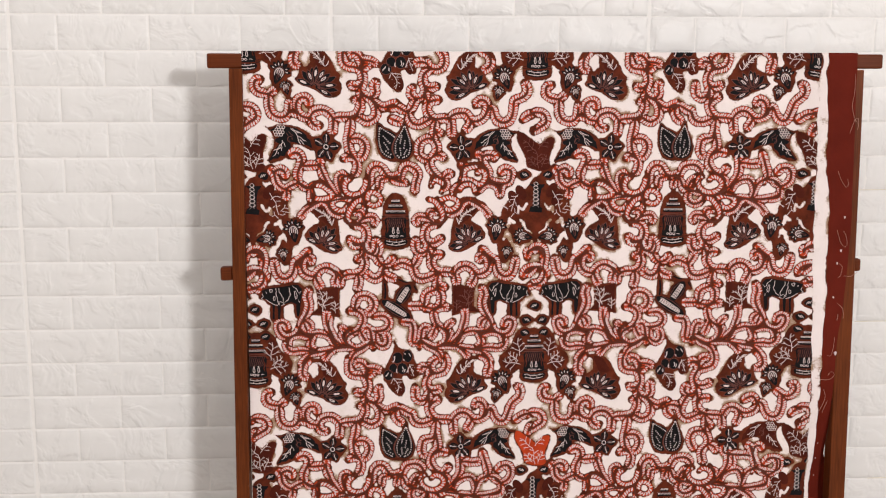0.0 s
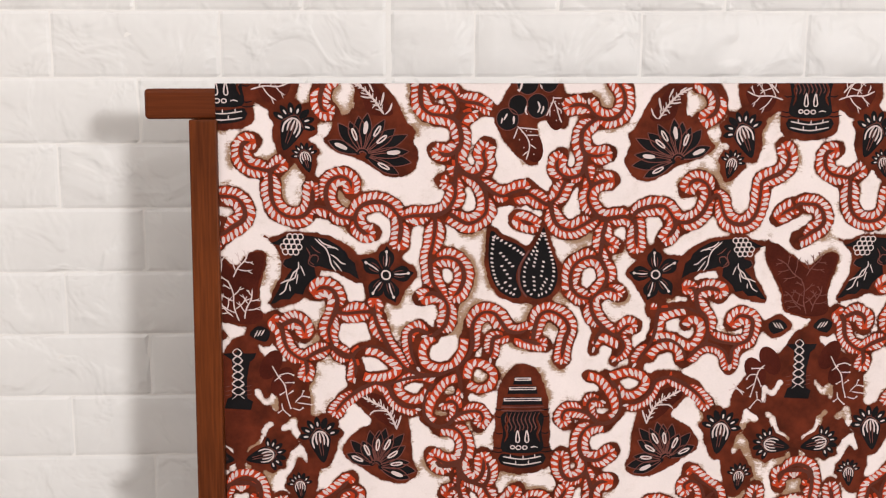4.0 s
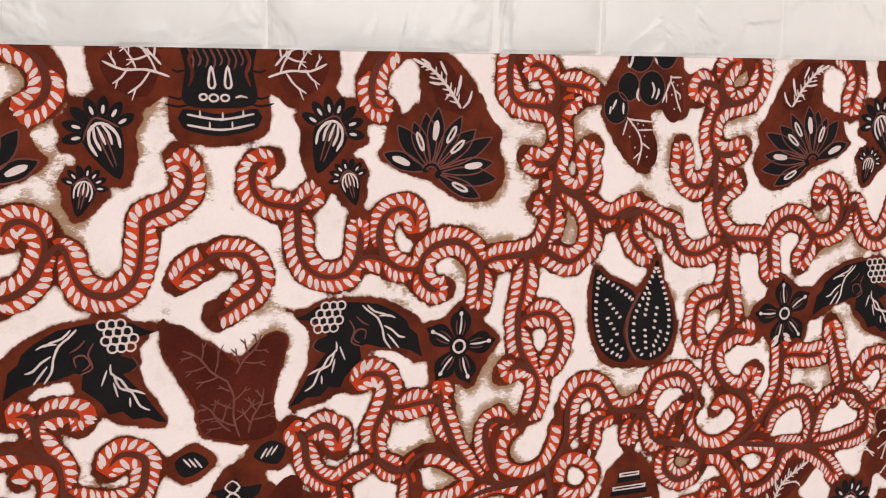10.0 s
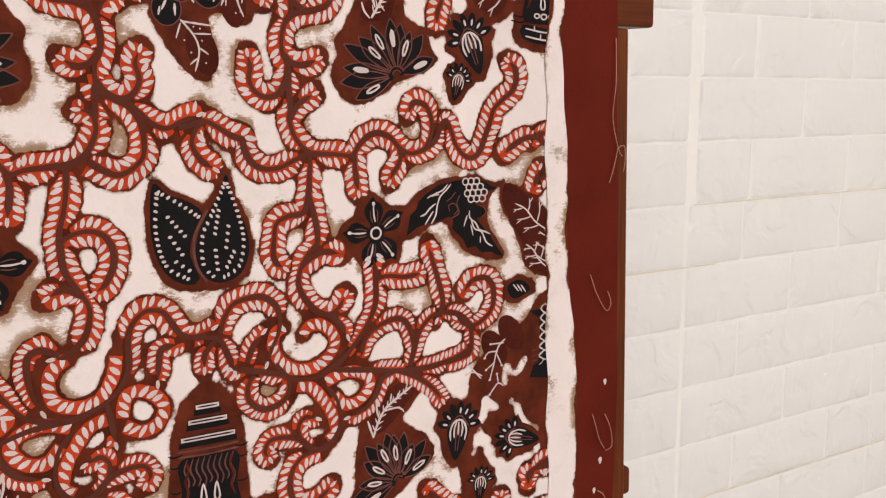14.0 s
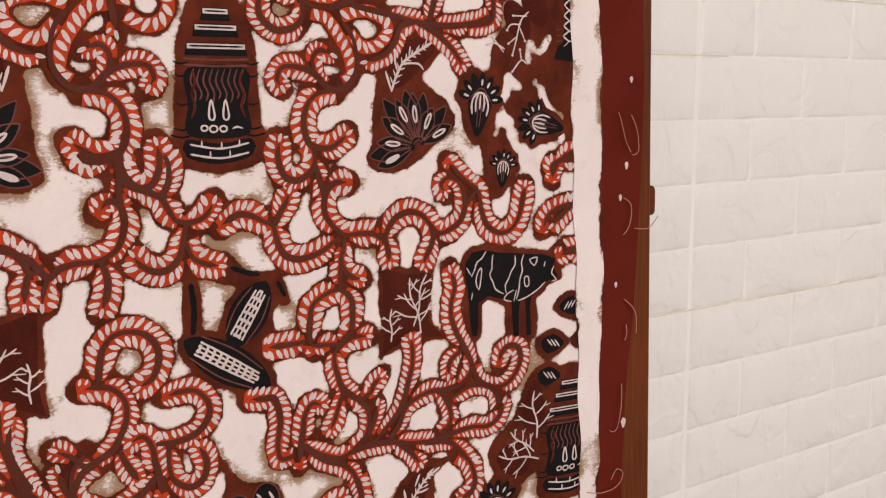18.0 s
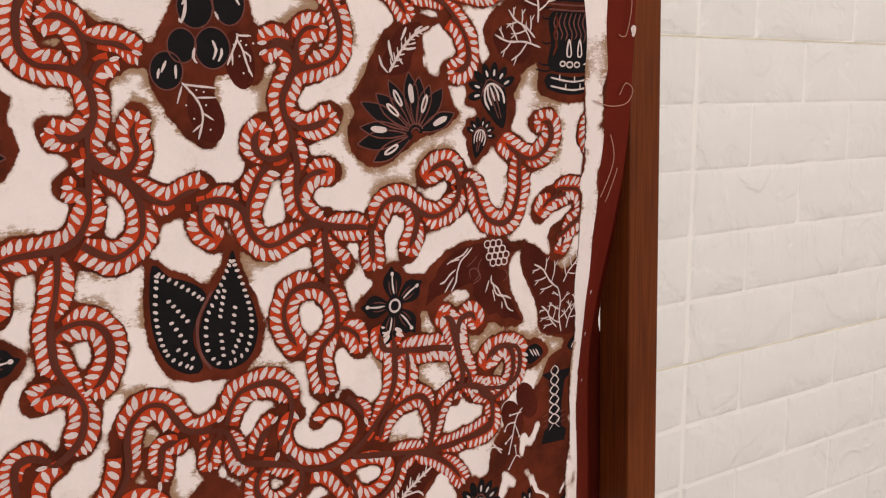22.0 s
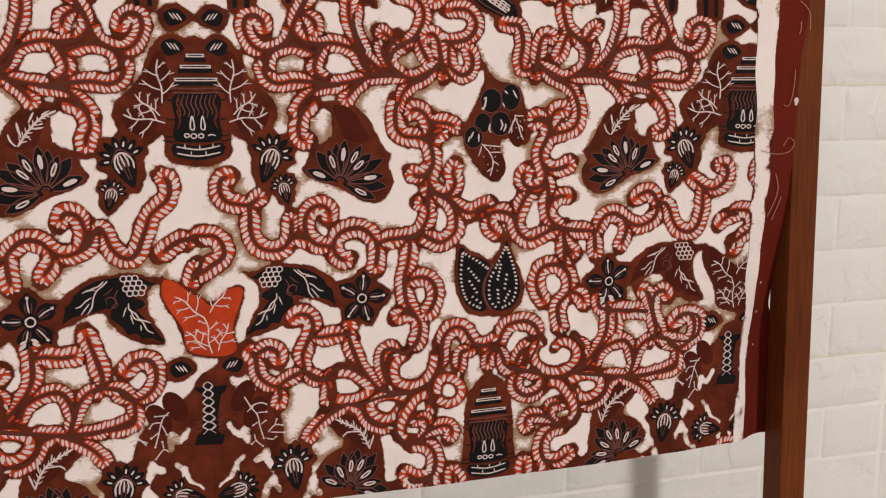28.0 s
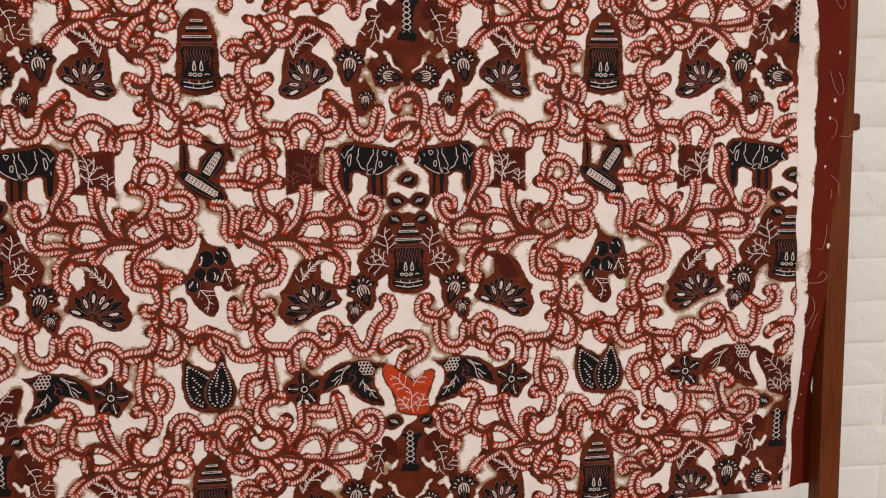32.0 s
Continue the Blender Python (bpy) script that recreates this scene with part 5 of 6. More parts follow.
def eye_mark():
    d = Drawing()
    d.fill("brown", [(-1.5, -0.2), (-0.2, 1.1), (1.4, 0.3), (0.6, -1.2)])
    d.fill("black", [(-0.95, -0.15), (-0.1, 0.65), (0.9, 0.2), (0.4, -0.75)])
    for k in (-0.3, 0.0, 0.3):
        d.line("line", [(k - 0.25, -0.25 + k * 0.2), (k + 0.15, 0.3 + k * 0.1)], 0.13)
    return d


def lattice_tower():
    d = Drawing()
    d.fill("ground", [(-5.1, -9.6), (-3.3, -8.3), (-1.6, -7.2), (-0.8, -5.8), (0.4, -5.1), (1.5, -5.5), (2.2, -6.8), (3.8, -7.4), (5.5, -8.2), (6.4, -10.2)] + [(6.4, -13.2), (5.7, -13.8), (5.3, -15.6), (2.3, -17.3), (-0.0, -17.7), (-2.2, -17.3), (-4.9, -15.7), (-5.6, -13.9), (-6.4, -13.2), (-6.2, -11.0)])
    d.fill("black", [(-1.3, -6.7), (-0.1, -6.6), (0.2, -6.1), (0.6, -6.7), (1.7, -6.7), (1.5, -7.2), (1.1, -7.5), (0.8, -9.1), (0.8, -10.9), (1.3, -11.2), (1.1, -12.0), (-1.3, -11.8), (-1.0, -10.9), (-0.6, -10.7), (-0.4, -9.0), (-0.5, -7.3)], False)
    for i in range(6):
        y = -6.6 - 0.72 * i
        w = 0.42 + 0.03 * i
        d.line("line", [(-w, y), (0.05, y - 0.36), (w, y - 0.06), (0, y + 0.36)], 0.09, True)
        d.line("line", [(-w, y), (-0.15, y - 0.36), (-w, y - 0.72)], 0.08)
        d.line("line", [(w, y), (0.15, y - 0.36), (w, y - 0.72)], 0.08)
    for x0, x1 in ((-1.2, -0.6), (0.6, 1.2)):
        for y in (-9.8, -10.2, -10.6):
            d.line("faint", [(x0, y), (x1, y + 0.1)], 0.08)
    for q in ((-2.8, -8.2), (-4.2, -9.2), (3.0, -7.8), (4.0, -9.4)):
        d.oval("maroon", *q, 1.5, 0.9, 60 if q[0] > 0 else 120, n=16, lift=1e-5)
    for q in ([(-3.3, -8.6), (-3.9, -9.2), (-4.3, -10.6), (-4.6, -11.6)],
              [(-3.4, -8.9), (-4.5, -8.9)],
              [(-3.9, -9.5), (-4.7, -9.5), (-5.0, -9.9)],
              [(-4.0, -9.7), (-3.6, -10.6)],
              [(-4.2, -10.3), (-4.9, -10.8)],
              [(-5.2, -11.2), (-6.0, -10.8), (-6.6, -10.9)],
              [(-5.3, -11.4), (-6.2, -10.4)],
              [(-3.5, -12.2), (-3.9, -11.9), (-4.6, -12.7)],
              [(-3.9, -11.9), (-4.0, -11.2)],
              [(3.1, -7.9), (3.7, -9.0), (4.2, -9.7), (4.4, -10.8), (4.7, -11.9)]):
        d.line("line", q, 0.115)
        d.oval("line", *q[-1], 0.11, 0.09, n=8)
    for q in ([(3.7, -8.8), (4.5, -8.6), (5.0, -8.8)],
              [(4.2, -9.5), (5.0, -9.5)],
              [(3.3, -9.3), (3.8, -8.9)],
              [(4.3, -10.3), (3.8, -10.6)],
              [(4.5, -10.6), (4.9, -10.3)],
              [(5.1, -11.4), (5.7, -10.8), (6.4, -10.9)],
              [(5.3, -11.4), (6.6, -11.6)],
              [(5.7, -10.8), (5.9, -10.3)],
              [(3.9, -11.4), (4.0, -12.0), (4.6, -12.6)],
              [(4.0, -12.0), (3.6, -12.3)],
              [(4.9, -11.9), (5.5, -12.1), (5.8, -11.9)]):
        d.line("line", q, 0.115)
        d.oval("line", *q[-1], 0.11, 0.09, n=8)
    for m in (-1, 1):
        d.fill("ground", [(m * 4.6, -17.0), (m * 7.2, -16.4), (m * 6.9, -20.0), (m * 6.2, -21.4), (m * 5.4, -21.4), (m * 4.8, -20.0)])
    return d


def leafy_flank():
    """Twigs on dark leaves beside the domed tower."""
    d = Drawing()
    d.fill("ground", [(2.0, 22.6), (3.6, 22.0), (4.6, 19.5), (6.6, 17.6), (6.4, 15.6), (4.4, 14.2), (2.4, 15.6), (1.6, 18.0)])
    d.fill("maroon", [(2.6, 21.8), (3.6, 21.0), (3.9, 19.0), (3.0, 17.4), (2.1, 19.0)], lift=1e-5)
    d.fill("maroon", [(3.0, 17.0), (4.4, 17.6), (6.0, 16.8), (5.4, 15.4), (3.8, 15.0)], lift=1e-5)
    d.twig(2.8, 17.6, 3.6, 84)
    d.twig(2.6, 16.0, 3.4, 10)
    d.twig(3.0, 16.6, 2.6, 40)
    return d


def cherries():
    d = Drawing()
    d.fill("brown", [(-0.7, 21.1), (-0.4, 20.2), (-0.7, 18.8), (-1.6, 16.7), (-2.2, 15.7), (-2.6, 14.1), (-2.0, 12.8), (-1.2, 11.5), (-0.1, 10.4), (0.8, 10.0), (1.2, 10.4), (1.4, 11.5), (1.2, 13.3), (1.0, 13.8), (1.6, 14.3), (2.5, 13.9), (3.3, 13.4), (3.9, 13.7), (4.2, 15.6), (4.4, 16.2), (3.7, 16.6), (3.1, 18.4), (2.4, 19.2), (1.0, 19.3), (0.2, 20.0), (-0.3, 21.1)])
    d.oval("maroon", 2.6, 14.9, 1.6, 0.85, 100, n=18)
    d.oval("maroon", 0.6, 12.0, 1.6, 0.95, 110, n=18)
    for x, y, a, b in [(0.2, 17.6, 1.0, 1.1), (2.1, 17.9, 0.9, 1.2), (-0.6, 15.6, 0.8, 0.9), (1.1, 15.5, 1.0, 1.1), (-1.5, 14.3, 0.9, 1.0)]:
        d.oval("black", x, y, a, b, 0, n=22, lift=1e-5)
        d.line("faint", [(x + a * math.cos(t), y + b * math.sin(t)) for t in np.arange(12) * math.pi / 6], 0.08, True)
    for q in ([(-0.5, 17.7), (-0.3, 17.9), (-0.4, 17.2), (-0.6, 16.8), (-0.7, 17.0)],
              [(2.3, 18.5), (2.7, 17.8)],
              [(1.5, 18.5), (1.8, 18.2)],
              [(1.3, 17.4), (1.5, 17.0)],
              [(0.1, 15.5), (0.0, 15.0), (0.2, 14.7)],
              [(1.1, 15.9), (1.3, 15.4), (1.1, 14.9)],
              [(1.6, 15.5), (1.6, 15.2), (1.4, 14.8)],
              [(-1.9, 14.4), (-2.0, 13.9)],
              [(-1.5, 14.8), (-1.8, 14.2)],
              [(-1.0, 14.6), (-1.0, 13.9)]):
        d.line("line", q, 0.17)
    for q in ([(3.3, 16.2), (2.6, 16.2), (2.5, 16.3), (2.5, 16.0), (2.2, 15.3), (1.9, 14.6)],
              [(2.2, 15.3), (2.2, 14.6)],
              [(2.5, 16.0), (2.8, 15.4), (3.0, 14.7), (3.3, 14.0)],
              [(2.8, 15.4), (3.2, 15.1), (3.2, 14.8)],
              [(-0.7, 13.7), (0.1, 12.8), (0.4, 11.9), (0.1, 10.7)],
              [(-0.7, 13.5), (-1.0, 12.6)],
              [(-0.7, 13.6), (0.2, 13.5), (1.2, 13.4)],
              [(0.1, 12.9), (1.2, 12.9)],
              [(0.4, 12.1), (1.0, 11.7)],
              [(0.3, 11.5), (-0.2, 11.1)]):
        d.line("line", q, 0.12)
    for q in [(2.7, 15.9), (2.3, 15.7), (3.0, 15.7), (2.6, 15.1), (3.1, 14.3), (2.8, 14.2), (3.4, 15.8), (-0.3, 13.2), (0.1, 13.3), (0.5, 13.2), (-0.5, 12.5), (-0.1, 11.8), (0.6, 12.5), (0.8, 11.2)]:
        d.oval("line", *q, 0.06, 0.06, n=6)
    return d


def corn_cob(x, y, ln, wid, turn):
    d = Drawing()
    d.oval("brown", x, y, ln * 0.66, wid * 0.85, turn, 0.9, n=26)
    d.oval("black", x, y, ln * 0.60, wid * 0.68, turn, 1.35, n=26, lift=1e-5)
    c, s = math.cos(radians(turn)), math.sin(radians(turn))

    def to(a, b):
        return (x + a * c - b * s, y + a * s + b * c)
    w = wid * 0.25
    m = int(ln / 0.58)
    for i in range(m + 1):
        a = -0.40 * ln + 0.80 * ln * i / m
        k = w * (1 - 0.55 * abs(2 * i / m - 0.9) ** 3)
        d.line("line", [to(a, -k), to(a + 0.06, 0), to(a, k)], 0.19, taper=False)
    for b in (-0.9, -0.3, 0.3, 0.9):
        d.line("line", [to(-0.42 * ln, b * w), to(0, b * w), to(0.40 * ln, b * w * 0.8)], 0.12, taper=False)
    for b in (-1.0, 1.0):
        d.line("faint", [to(-0.45 * ln, b * wid * 0.40), to(0, b * wid * 0.52), to(0.42 * ln, b * wid * 0.36)], 0.1)
    return d


def corn_pair():
    d = Drawing()
    d.fill("brown", [(-0.9, -24.9), (0.4, -23.6), (1.6, -24.6), (3.4, -24.9), (4.2, -26.8), (3.4, -26.9), (2.9, -26.0), (3.0, -28.4), (2.4, -29.8), (0.2, -28.8), (-0.2, -26.6), (0.9, -25.6)])
    d.fill("brown", [(-2.5, -24.6), (-1.6, -24.8), (-1.5, -28.4), (-2.6, -28.6)])
    d.line("black", [(-2.1, -25.0), (-1.95, -26.6), (-2.1, -28.0)], 0.35)
    d.line("black", [(0.4, -24.3), (1.4, -24.7), (2.2, -24.9)], 0.3)
    d.line("black", [(3.3, -25.4), (3.8, -26.4)], 0.3)
    for cob in (corn_cob(1.4, -27.2, 3.7, 1.8, 57), corn_cob(0.0, -30.0, 5.3, 1.75, -33)):
        d.items += cob.items
        d.ground += cob.ground
    return d


def square_leaf(twigs=True):
    d = Drawing()
    out = [(15.4, -25.5), (13.5, -26.0), (11.5, -26.2), (11.8, -28.0), (11.8, -29.4), (10.6, -30.6), (12.4, -30.5), (13.7, -30.4), (15.5, -31.2), (15.2, -29.4), (15.3, -27.9)]
    d.fill("brown", out, False, grow=0.4)
    d.fill("maroon", out, False)
    ink = "line" if twigs else "faint"
    d.twig(12.4, -30.2, 4.0, 75, ink)
    d.twig(13.0, -29.6, 3.6, 105, ink)
    d.twig(14.8, -30.4, 2.2, 90, ink)
    return d


def ox():
    d = Drawing()
    out = [(1.2, -26.1), (2.2, -25.7), (4.0, -25.5), (5.8, -25.3), (7.2, -25.0), (8.1, -25.1), (8.7, -25.8), (8.7, -26.7), (8.5, -27.6), (8.4, -28.6), (8.3, -29.9), (8.1, -31.0), (7.7, -31.0), (7.6, -29.9), (7.6, -28.7), (6.7, -28.3), (5.7, -28.6), (4.8, -28.8), (4.7, -30.3), (4.6, -31.5), (4.2, -31.5), (4.2, -29.8), (4.1, -28.9), (3.7, -28.8), (3.6, -30.3), (3.6, -31.5), (3.2, -31.5), (3.3, -29.5), (3.2, -28.7), (2.5, -28.1), (1.8, -27.6), (1.2, -27.7), (1.1, -27.3), (1.5, -26.6)]
    d.fill("brown", out[:12] + out[15:18] + out[28:], grow=0.5)
    for q in ([(3.0, -28.4), (5.0, -28.5), (5.1, -31.8), (2.9, -31.7)],
              [(7.3, -28.4), (8.7, -28.4), (8.6, -31.2), (7.4, -31.2)]):
        d.fill("brown", q)
    d.fill("black", out, False)
    for q in ([(3.8, -25.6), (4.0, -26.2), (3.9, -26.7), (4.1, -27.3), (4.2, -28.1), (4.4, -28.8)],
              [(4.5, -25.6), (4.5, -26.3), (4.8, -26.7), (5.0, -27.2), (5.3, -27.7), (5.2, -28.3)],
              [(6.3, -25.4), (6.4, -25.9), (6.4, -26.4), (6.6, -26.8), (6.3, -27.4), (6.1, -27.9), (5.4, -28.3)],
              [(6.9, -25.1), (7.3, -25.6), (7.7, -25.8), (7.9, -26.3), (8.2, -26.8)],
              [(8.6, -26.1), (8.2, -26.7)],
              [(2.1, -27.7), (2.7, -28.2), (3.6, -28.7), (4.3, -28.9)],
              [(4.4, -28.1), (4.6, -28.9)],
              [(4.6, -28.1), (5.1, -28.3), (5.4, -28.7), (4.8, -28.9)],
              [(2.1, -26.2), (2.2, -26.6)],
              [(1.4, -26.6), (1.6, -27.1), (1.2, -27.6), (1.6, -27.7)],
              [(8.1, -27.9), (8.2, -28.4)]):
        d.line("line", q, 0.10)
    for q in ([(7.31, -26.29), (7.56, -26.41), (7.81, -27.15), (7.56, -27.76), (7.39, -27.14)],
              [(3.46, -27.22), (3.75, -27.27), (3.7, -27.88), (3.4, -27.83)],
              [(2.72, -25.87), (3.34, -26.0), (2.96, -26.46)]):
        d.line("line", q, 0.10, True)
    return d


AXES = (-52.2, 0.0, 52.2)
MIDS = (-26.1, 26.1)
shrine_d, star_d, bird_d, ox_d = shrine(), star_flower(), bird(), ox()
fan_plain, fan_a, fan_b, clear_d = upper_fan(False), upper_fan(), lower_fan(), clearings()
heart_dark, heart_red, heart_white = heart_leaf(False, "faint"), heart_leaf(True, "line"), heart_leaf(False, "line")
eye_d, tower_d, bird_pale, square_plain = eye_mark(), lattice_tower(), bird("maroon"), square_leaf(False)
bud_a, bud_b, bud_c, bud_d, bud_e = bud(1.0, -20), bud(0.62, 15), bud(1.0, 8), bud(0.85, -78), bud(0.62, 5)
shell_d, cherry_d, corn_d, square_d, flank_d = shell_pair(), cherries(), corn_pair(), square_leaf(), leafy_flank()

# ---- the stand ----
stand = tagged(new("cloth_stand"), "varnished red-brown wooden cloth stand with a top bar", "stand")


def bar_shape(co):
    return at(co.x, co.y, co.z + 0.0022 * max(0.0, co.x / 0.65) ** 3)


part("top_bar", block((-0.597, 0.0010, 0.144), (0.6555, 0.034, 0.1705), 0.0035, 3, bar_shape), M_BAR, stand, "rounded varnished top bar")


def post_shape(inset, lean=0.0):
    def f(co):
        low = 0.144 - co.z
        return at(co.x + inset * low, co.y + lean * low, co.z)
    return f


FLOOR_C = -ZA
part("post", block((-0.5575, -0.0065, FLOOR_C), (-0.5335, 0.030, 0.1438), 0.0014, 2, post_shape(-0.006, -0.0155)), M_POST, stand)
part("post", block((0.5827, -0.0100, FLOOR_C), (0.6147, 0.0205, 0.1438), 0.0016, 2, post_shape(0.0083)), M_POST, stand)
part("rail", block((-0.536, 0.006, -0.240), (0.5855, 0.018, -0.216), 0.003, 2, bar_shape), M_BAR, stand)
part("rail_end", block((-0.583, -0.004, -0.241), (-0.5595, 0.018, -0.216), 0.004, 3, bar_shape), M_BAR, stand, "rounded tenon end of the rail")
part("rail_end", block((0.6185, -0.004, -0.240), (0.632, 0.016, -0.216), 0.004, 3, bar_shape), M_BAR, stand, "rounded tenon end of the rail")

# ---- the cloth ----


GRID = 0.15
us = np.linspace(U_LEFT, U_PAT, round((U_PAT - U_LEFT) / GRID) + 1)
vs = np.linspace(V_BOT, V_TOP, round((V_TOP - V_BOT) / GRID) + 1)
nu, nv = len(us), len(vs)
uu, vv = np.meshgrid(us, vs)
flat = np.stack([np.minimum(uu, strip_start(vv) + 0.5).ravel(), vv.ravel()], 1)
verts = on_cloth(flat, 0.0)
# over the bar and down behind it
fold = [(0.001, 0.1735), (0.008, 0.1748), (0.020, 0.1748), (0.032, 0.1735), (0.036, 0.168), (0.037, 0.10), (0.040, -0.30), (0.042, -0.62)]
rows_all = verts.tolist() + [tuple(at(u / 100, b, c)) for b, c in fold for u in us]
faces = [(j * nu + i, j * nu + i + 1, (j + 1) * nu + i + 1, (j + 1) * nu + i) for j in range(nv + len(fold) - 1) for i in range(nu - 1)]
cloth = mesh_ob("batik_cloth", rows_all, faces, [M_COTTON], smooth=True)
tagged(cloth, "cream cotton batik cloth with red vine scrolls hung over a stand", "cloth")


def side_band(name, start, stop, mat, h, label, back=None):
    n, k = 160, 7
    vv_ = np.linspace(V_BOT, V_TOP, n)
    q = np.array([(start(v) + (stop(v) - start(v)) * i / (k - 1), v) for v in vv_ for i in range(k)])
    pts = on_cloth(q, h).tolist()
    for b, c in ((0.001, 0.1735), (0.008, 0.1750), (0.032, 0.1740), (0.037, 0.166), (0.040, 0.05), (0.042, -0.4)):
        pts += [tuple(at((start(V_TOP) + (stop(V_TOP) - start(V_TOP)) * i / (k - 1)) / 100, b - h if c < 0.17 else b, c + h)) for i in range(k)]
    fs = [(j * k + i, j * k + i + 1, (j + 1) * k + i + 1, (j + 1) * k + i) for j in range(n + 5) for i in range(k - 1)]
    return mesh_ob(name, pts, fs, [mat], cloth, label, smooth=True)


side_band("hem", lambda v: strip_edge(v) - 0.5, right_edge, M_HEM, 0.0002, "plain dark red-brown hem with frayed threads")
strip = side_band("edge_strip", lambda v: strip_start(v) + 0.25, strip_edge, M_COTTON, 0.0008, "undyed cream strip along the hem with brown dye stains")
stain = strip.data.attributes.new("undyed", "FLOAT", "POINT")
stain.data.foreach_set("value", [0.10 + 0.45 * math.sin(math.pi * (i % 7) / 6) + 0.75 * noise.noise(Vector((v.co.x * 30, 0, v.co.z * 9))) + 0.5 * noise.noise(Vector((v.co.x * 90, 3, v.co.z * 40))) for i, v in enumerate(strip.data.vertices)])

for m in (0, -1):
    v0 = PERIOD * m
    for u0 in AXES:
        for s in (1, -1):
            for d in [d for k, d in enumerate(VINES) if drawn(k, {(0, 0.0, -1): 2, (-1, 52.2, -1): 3}.get((m, u0, s), s))]:
                stamp(d, "vine", cloth, u0, v0, s)
            stamp(fan_plain if (m, u0, s) == (-1, 0.0, 1) else fan_a, "fan_flower", cloth, u0, v0, s)
            stamp(fan_b, "fan_flower", cloth, u0, v0, s)
            stamp(clear_d, "clearing", cloth, u0, v0, s)
            stamp(star_d, "star_flower", cloth, u0 + s * 13.9, v0 + 0.1, s)
            stamp(bird_pale if (m, u0, s) == (-1, 52.2, -1) else bird_d, "bird_motif", cloth, u0, v0, s)
            stamp(ox_d, "ox_motif", cloth, u0, v0, s)
            stamp(square_plain if (m, u0, s) == (0, 0.0, -1) else square_d, "square_leaf", cloth, u0, v0, s)
            stamp(flank_d, "twig_leaves", cloth, u0, v0, s)
            stamp(bud_a, "bud", cloth, u0 + s * 6.1, v0 + 13.0, s)
            stamp(bud_b, "bud", cloth, u0 + s * 7.1, v0 + 10.3, s)
            stamp(bud_c, "bud", cloth, u0 + s * 7.3, v0 - 14.8, s)
            stamp(bud_d, "bud", cloth, u0 + s * 2.5, v0 - 16.3, s)
            stamp(bud_e, "bud", cloth, u0 + s * 5.4, v0 - 19.3, s)
            stamp(eye_d, "eye_mark", cloth, u0 + s * 2.2, v0 - 4.9, s)
            stamp(eye_d, "eye_mark", cloth, u0 + s * 1.5, v0 - 32.3, s)
            stamp(eye_d, "eye_mark", cloth, u0 + s * 1.8, v0 - 34.7, s)
        stamp(tower_d, "lattice_tower", cloth, u0, v0)
        stamp(shrine_d, "domed_tower", cloth, u0, v0 + 12.9)
        stamp(heart_red if m and u0 == 0 else heart_white if u0 else heart_dark, "heart_leaf", cloth, u0, v0)
        stamp(eye_d, "eye_mark", cloth, u0, v0 - 29.6)
    for u0 in MIDS:
        stamp(shrine_d, "domed_tower", cloth, u0, v0 - 18.2)
        stamp(shell_d, "shell_motif", cloth, u0, v0 + 0.4)
        stamp(cherry_d, "cherry_motif", cloth, u0, v0)
        stamp(corn_d, "corn_motif", cloth, u0, v0)

# brown border along the lower edge
border = Drawing()
border.fill("ground", [(U_LEFT - 1, V_BOT - 1)] + [(u, V_BOT + 1.3 + 0.5 * math.sin(u * 0.7) + 0.3 * math.sin(u * 1.9)) for u in np.arange(U_LEFT - 1, U_PAT + 1, 0.8)] + [(U_PAT + 1, V_BOT - 1)], False)
stamp(border, "lower_border", cloth, 0, 0)

# brown ground: how far each place of the cotton lies from the nearest dyed edge, in centimetres
ground = np.full((nv, nu), 3.0)


def window(p, pad):
    a, b = np.searchsorted(us, (p[:, 0].min() - pad, p[:, 0].max() + pad))
    c, d = np.searchsorted(vs, (p[:, 1].min() - pad, p[:, 1].max() + pad))
    return slice(c, d), slice(a, b)


def to_line(p, w, closed):
    """Distances from the cotton in a window to a line of points."""
    best = np.full(uu[w].shape, 1e9)
    x, y = uu[w], vv[w]
    ends = range(len(p)) if closed else range(1, len(p))
    for i in ends:
        a, d = p[i - 1], p[i] - p[i - 1]
        t = np.clip(((x - a[0]) * d[0] + (y - a[1]) * d[1]) / max(d @ d, 1e-9), 0, 1)
        best = np.minimum(best, (x - a[0] - t * d[0]) ** 2 + (y - a[1] - t * d[1]) ** 2)
    return np.sqrt(best)


def within(p, x, y):
    hit = np.zeros(x.shape, bool)
    for i in range(len(p)):
        (x0, y0), (x1, y1) = p[i - 1], p[i]
        if y0 != y1:
            hit ^= ((y0 > y) != (y1 > y)) & (x < (x1 - x0) * (y - y0) / (y1 - y0) + x0)
    return hit


for p, rads in TRAILS:
    for q, r in zip(p[::2], rads[::2]):
        w = window(q[None], 1.9)
        if ground[w].size:
            ground[w] = np.minimum(ground[w], np.hypot(uu[w] - q[0], vv[w] - q[1]) - r)
for p in GROUND:
    p = p[::2] if len(p) > 60 else p
    w = window(p, 0.9)
    if ground[w].size:
        ground[w] = np.minimum(ground[w], to_line(p, w, True) * np.where(within(p, uu[w], vv[w]), -1, 1))
for p, r in BARE:
    w = window(p, 1.0)
    if ground[w].size:
        ground[w] = np.maximum(ground[w], r - to_line(p, w, False))
for _ in range(2):
    g = np.pad(ground, 1, mode="edge")
    ground = (g[1:-1, 1:-1] * 4 + 2 * (g[:-2, 1:-1] + g[2:, 1:-1] + g[1:-1, :-2] + g[1:-1, 2:]) + g[:-2, :-2] + g[:-2, 2:] + g[2:, :-2] + g[2:, 2:]) / 16
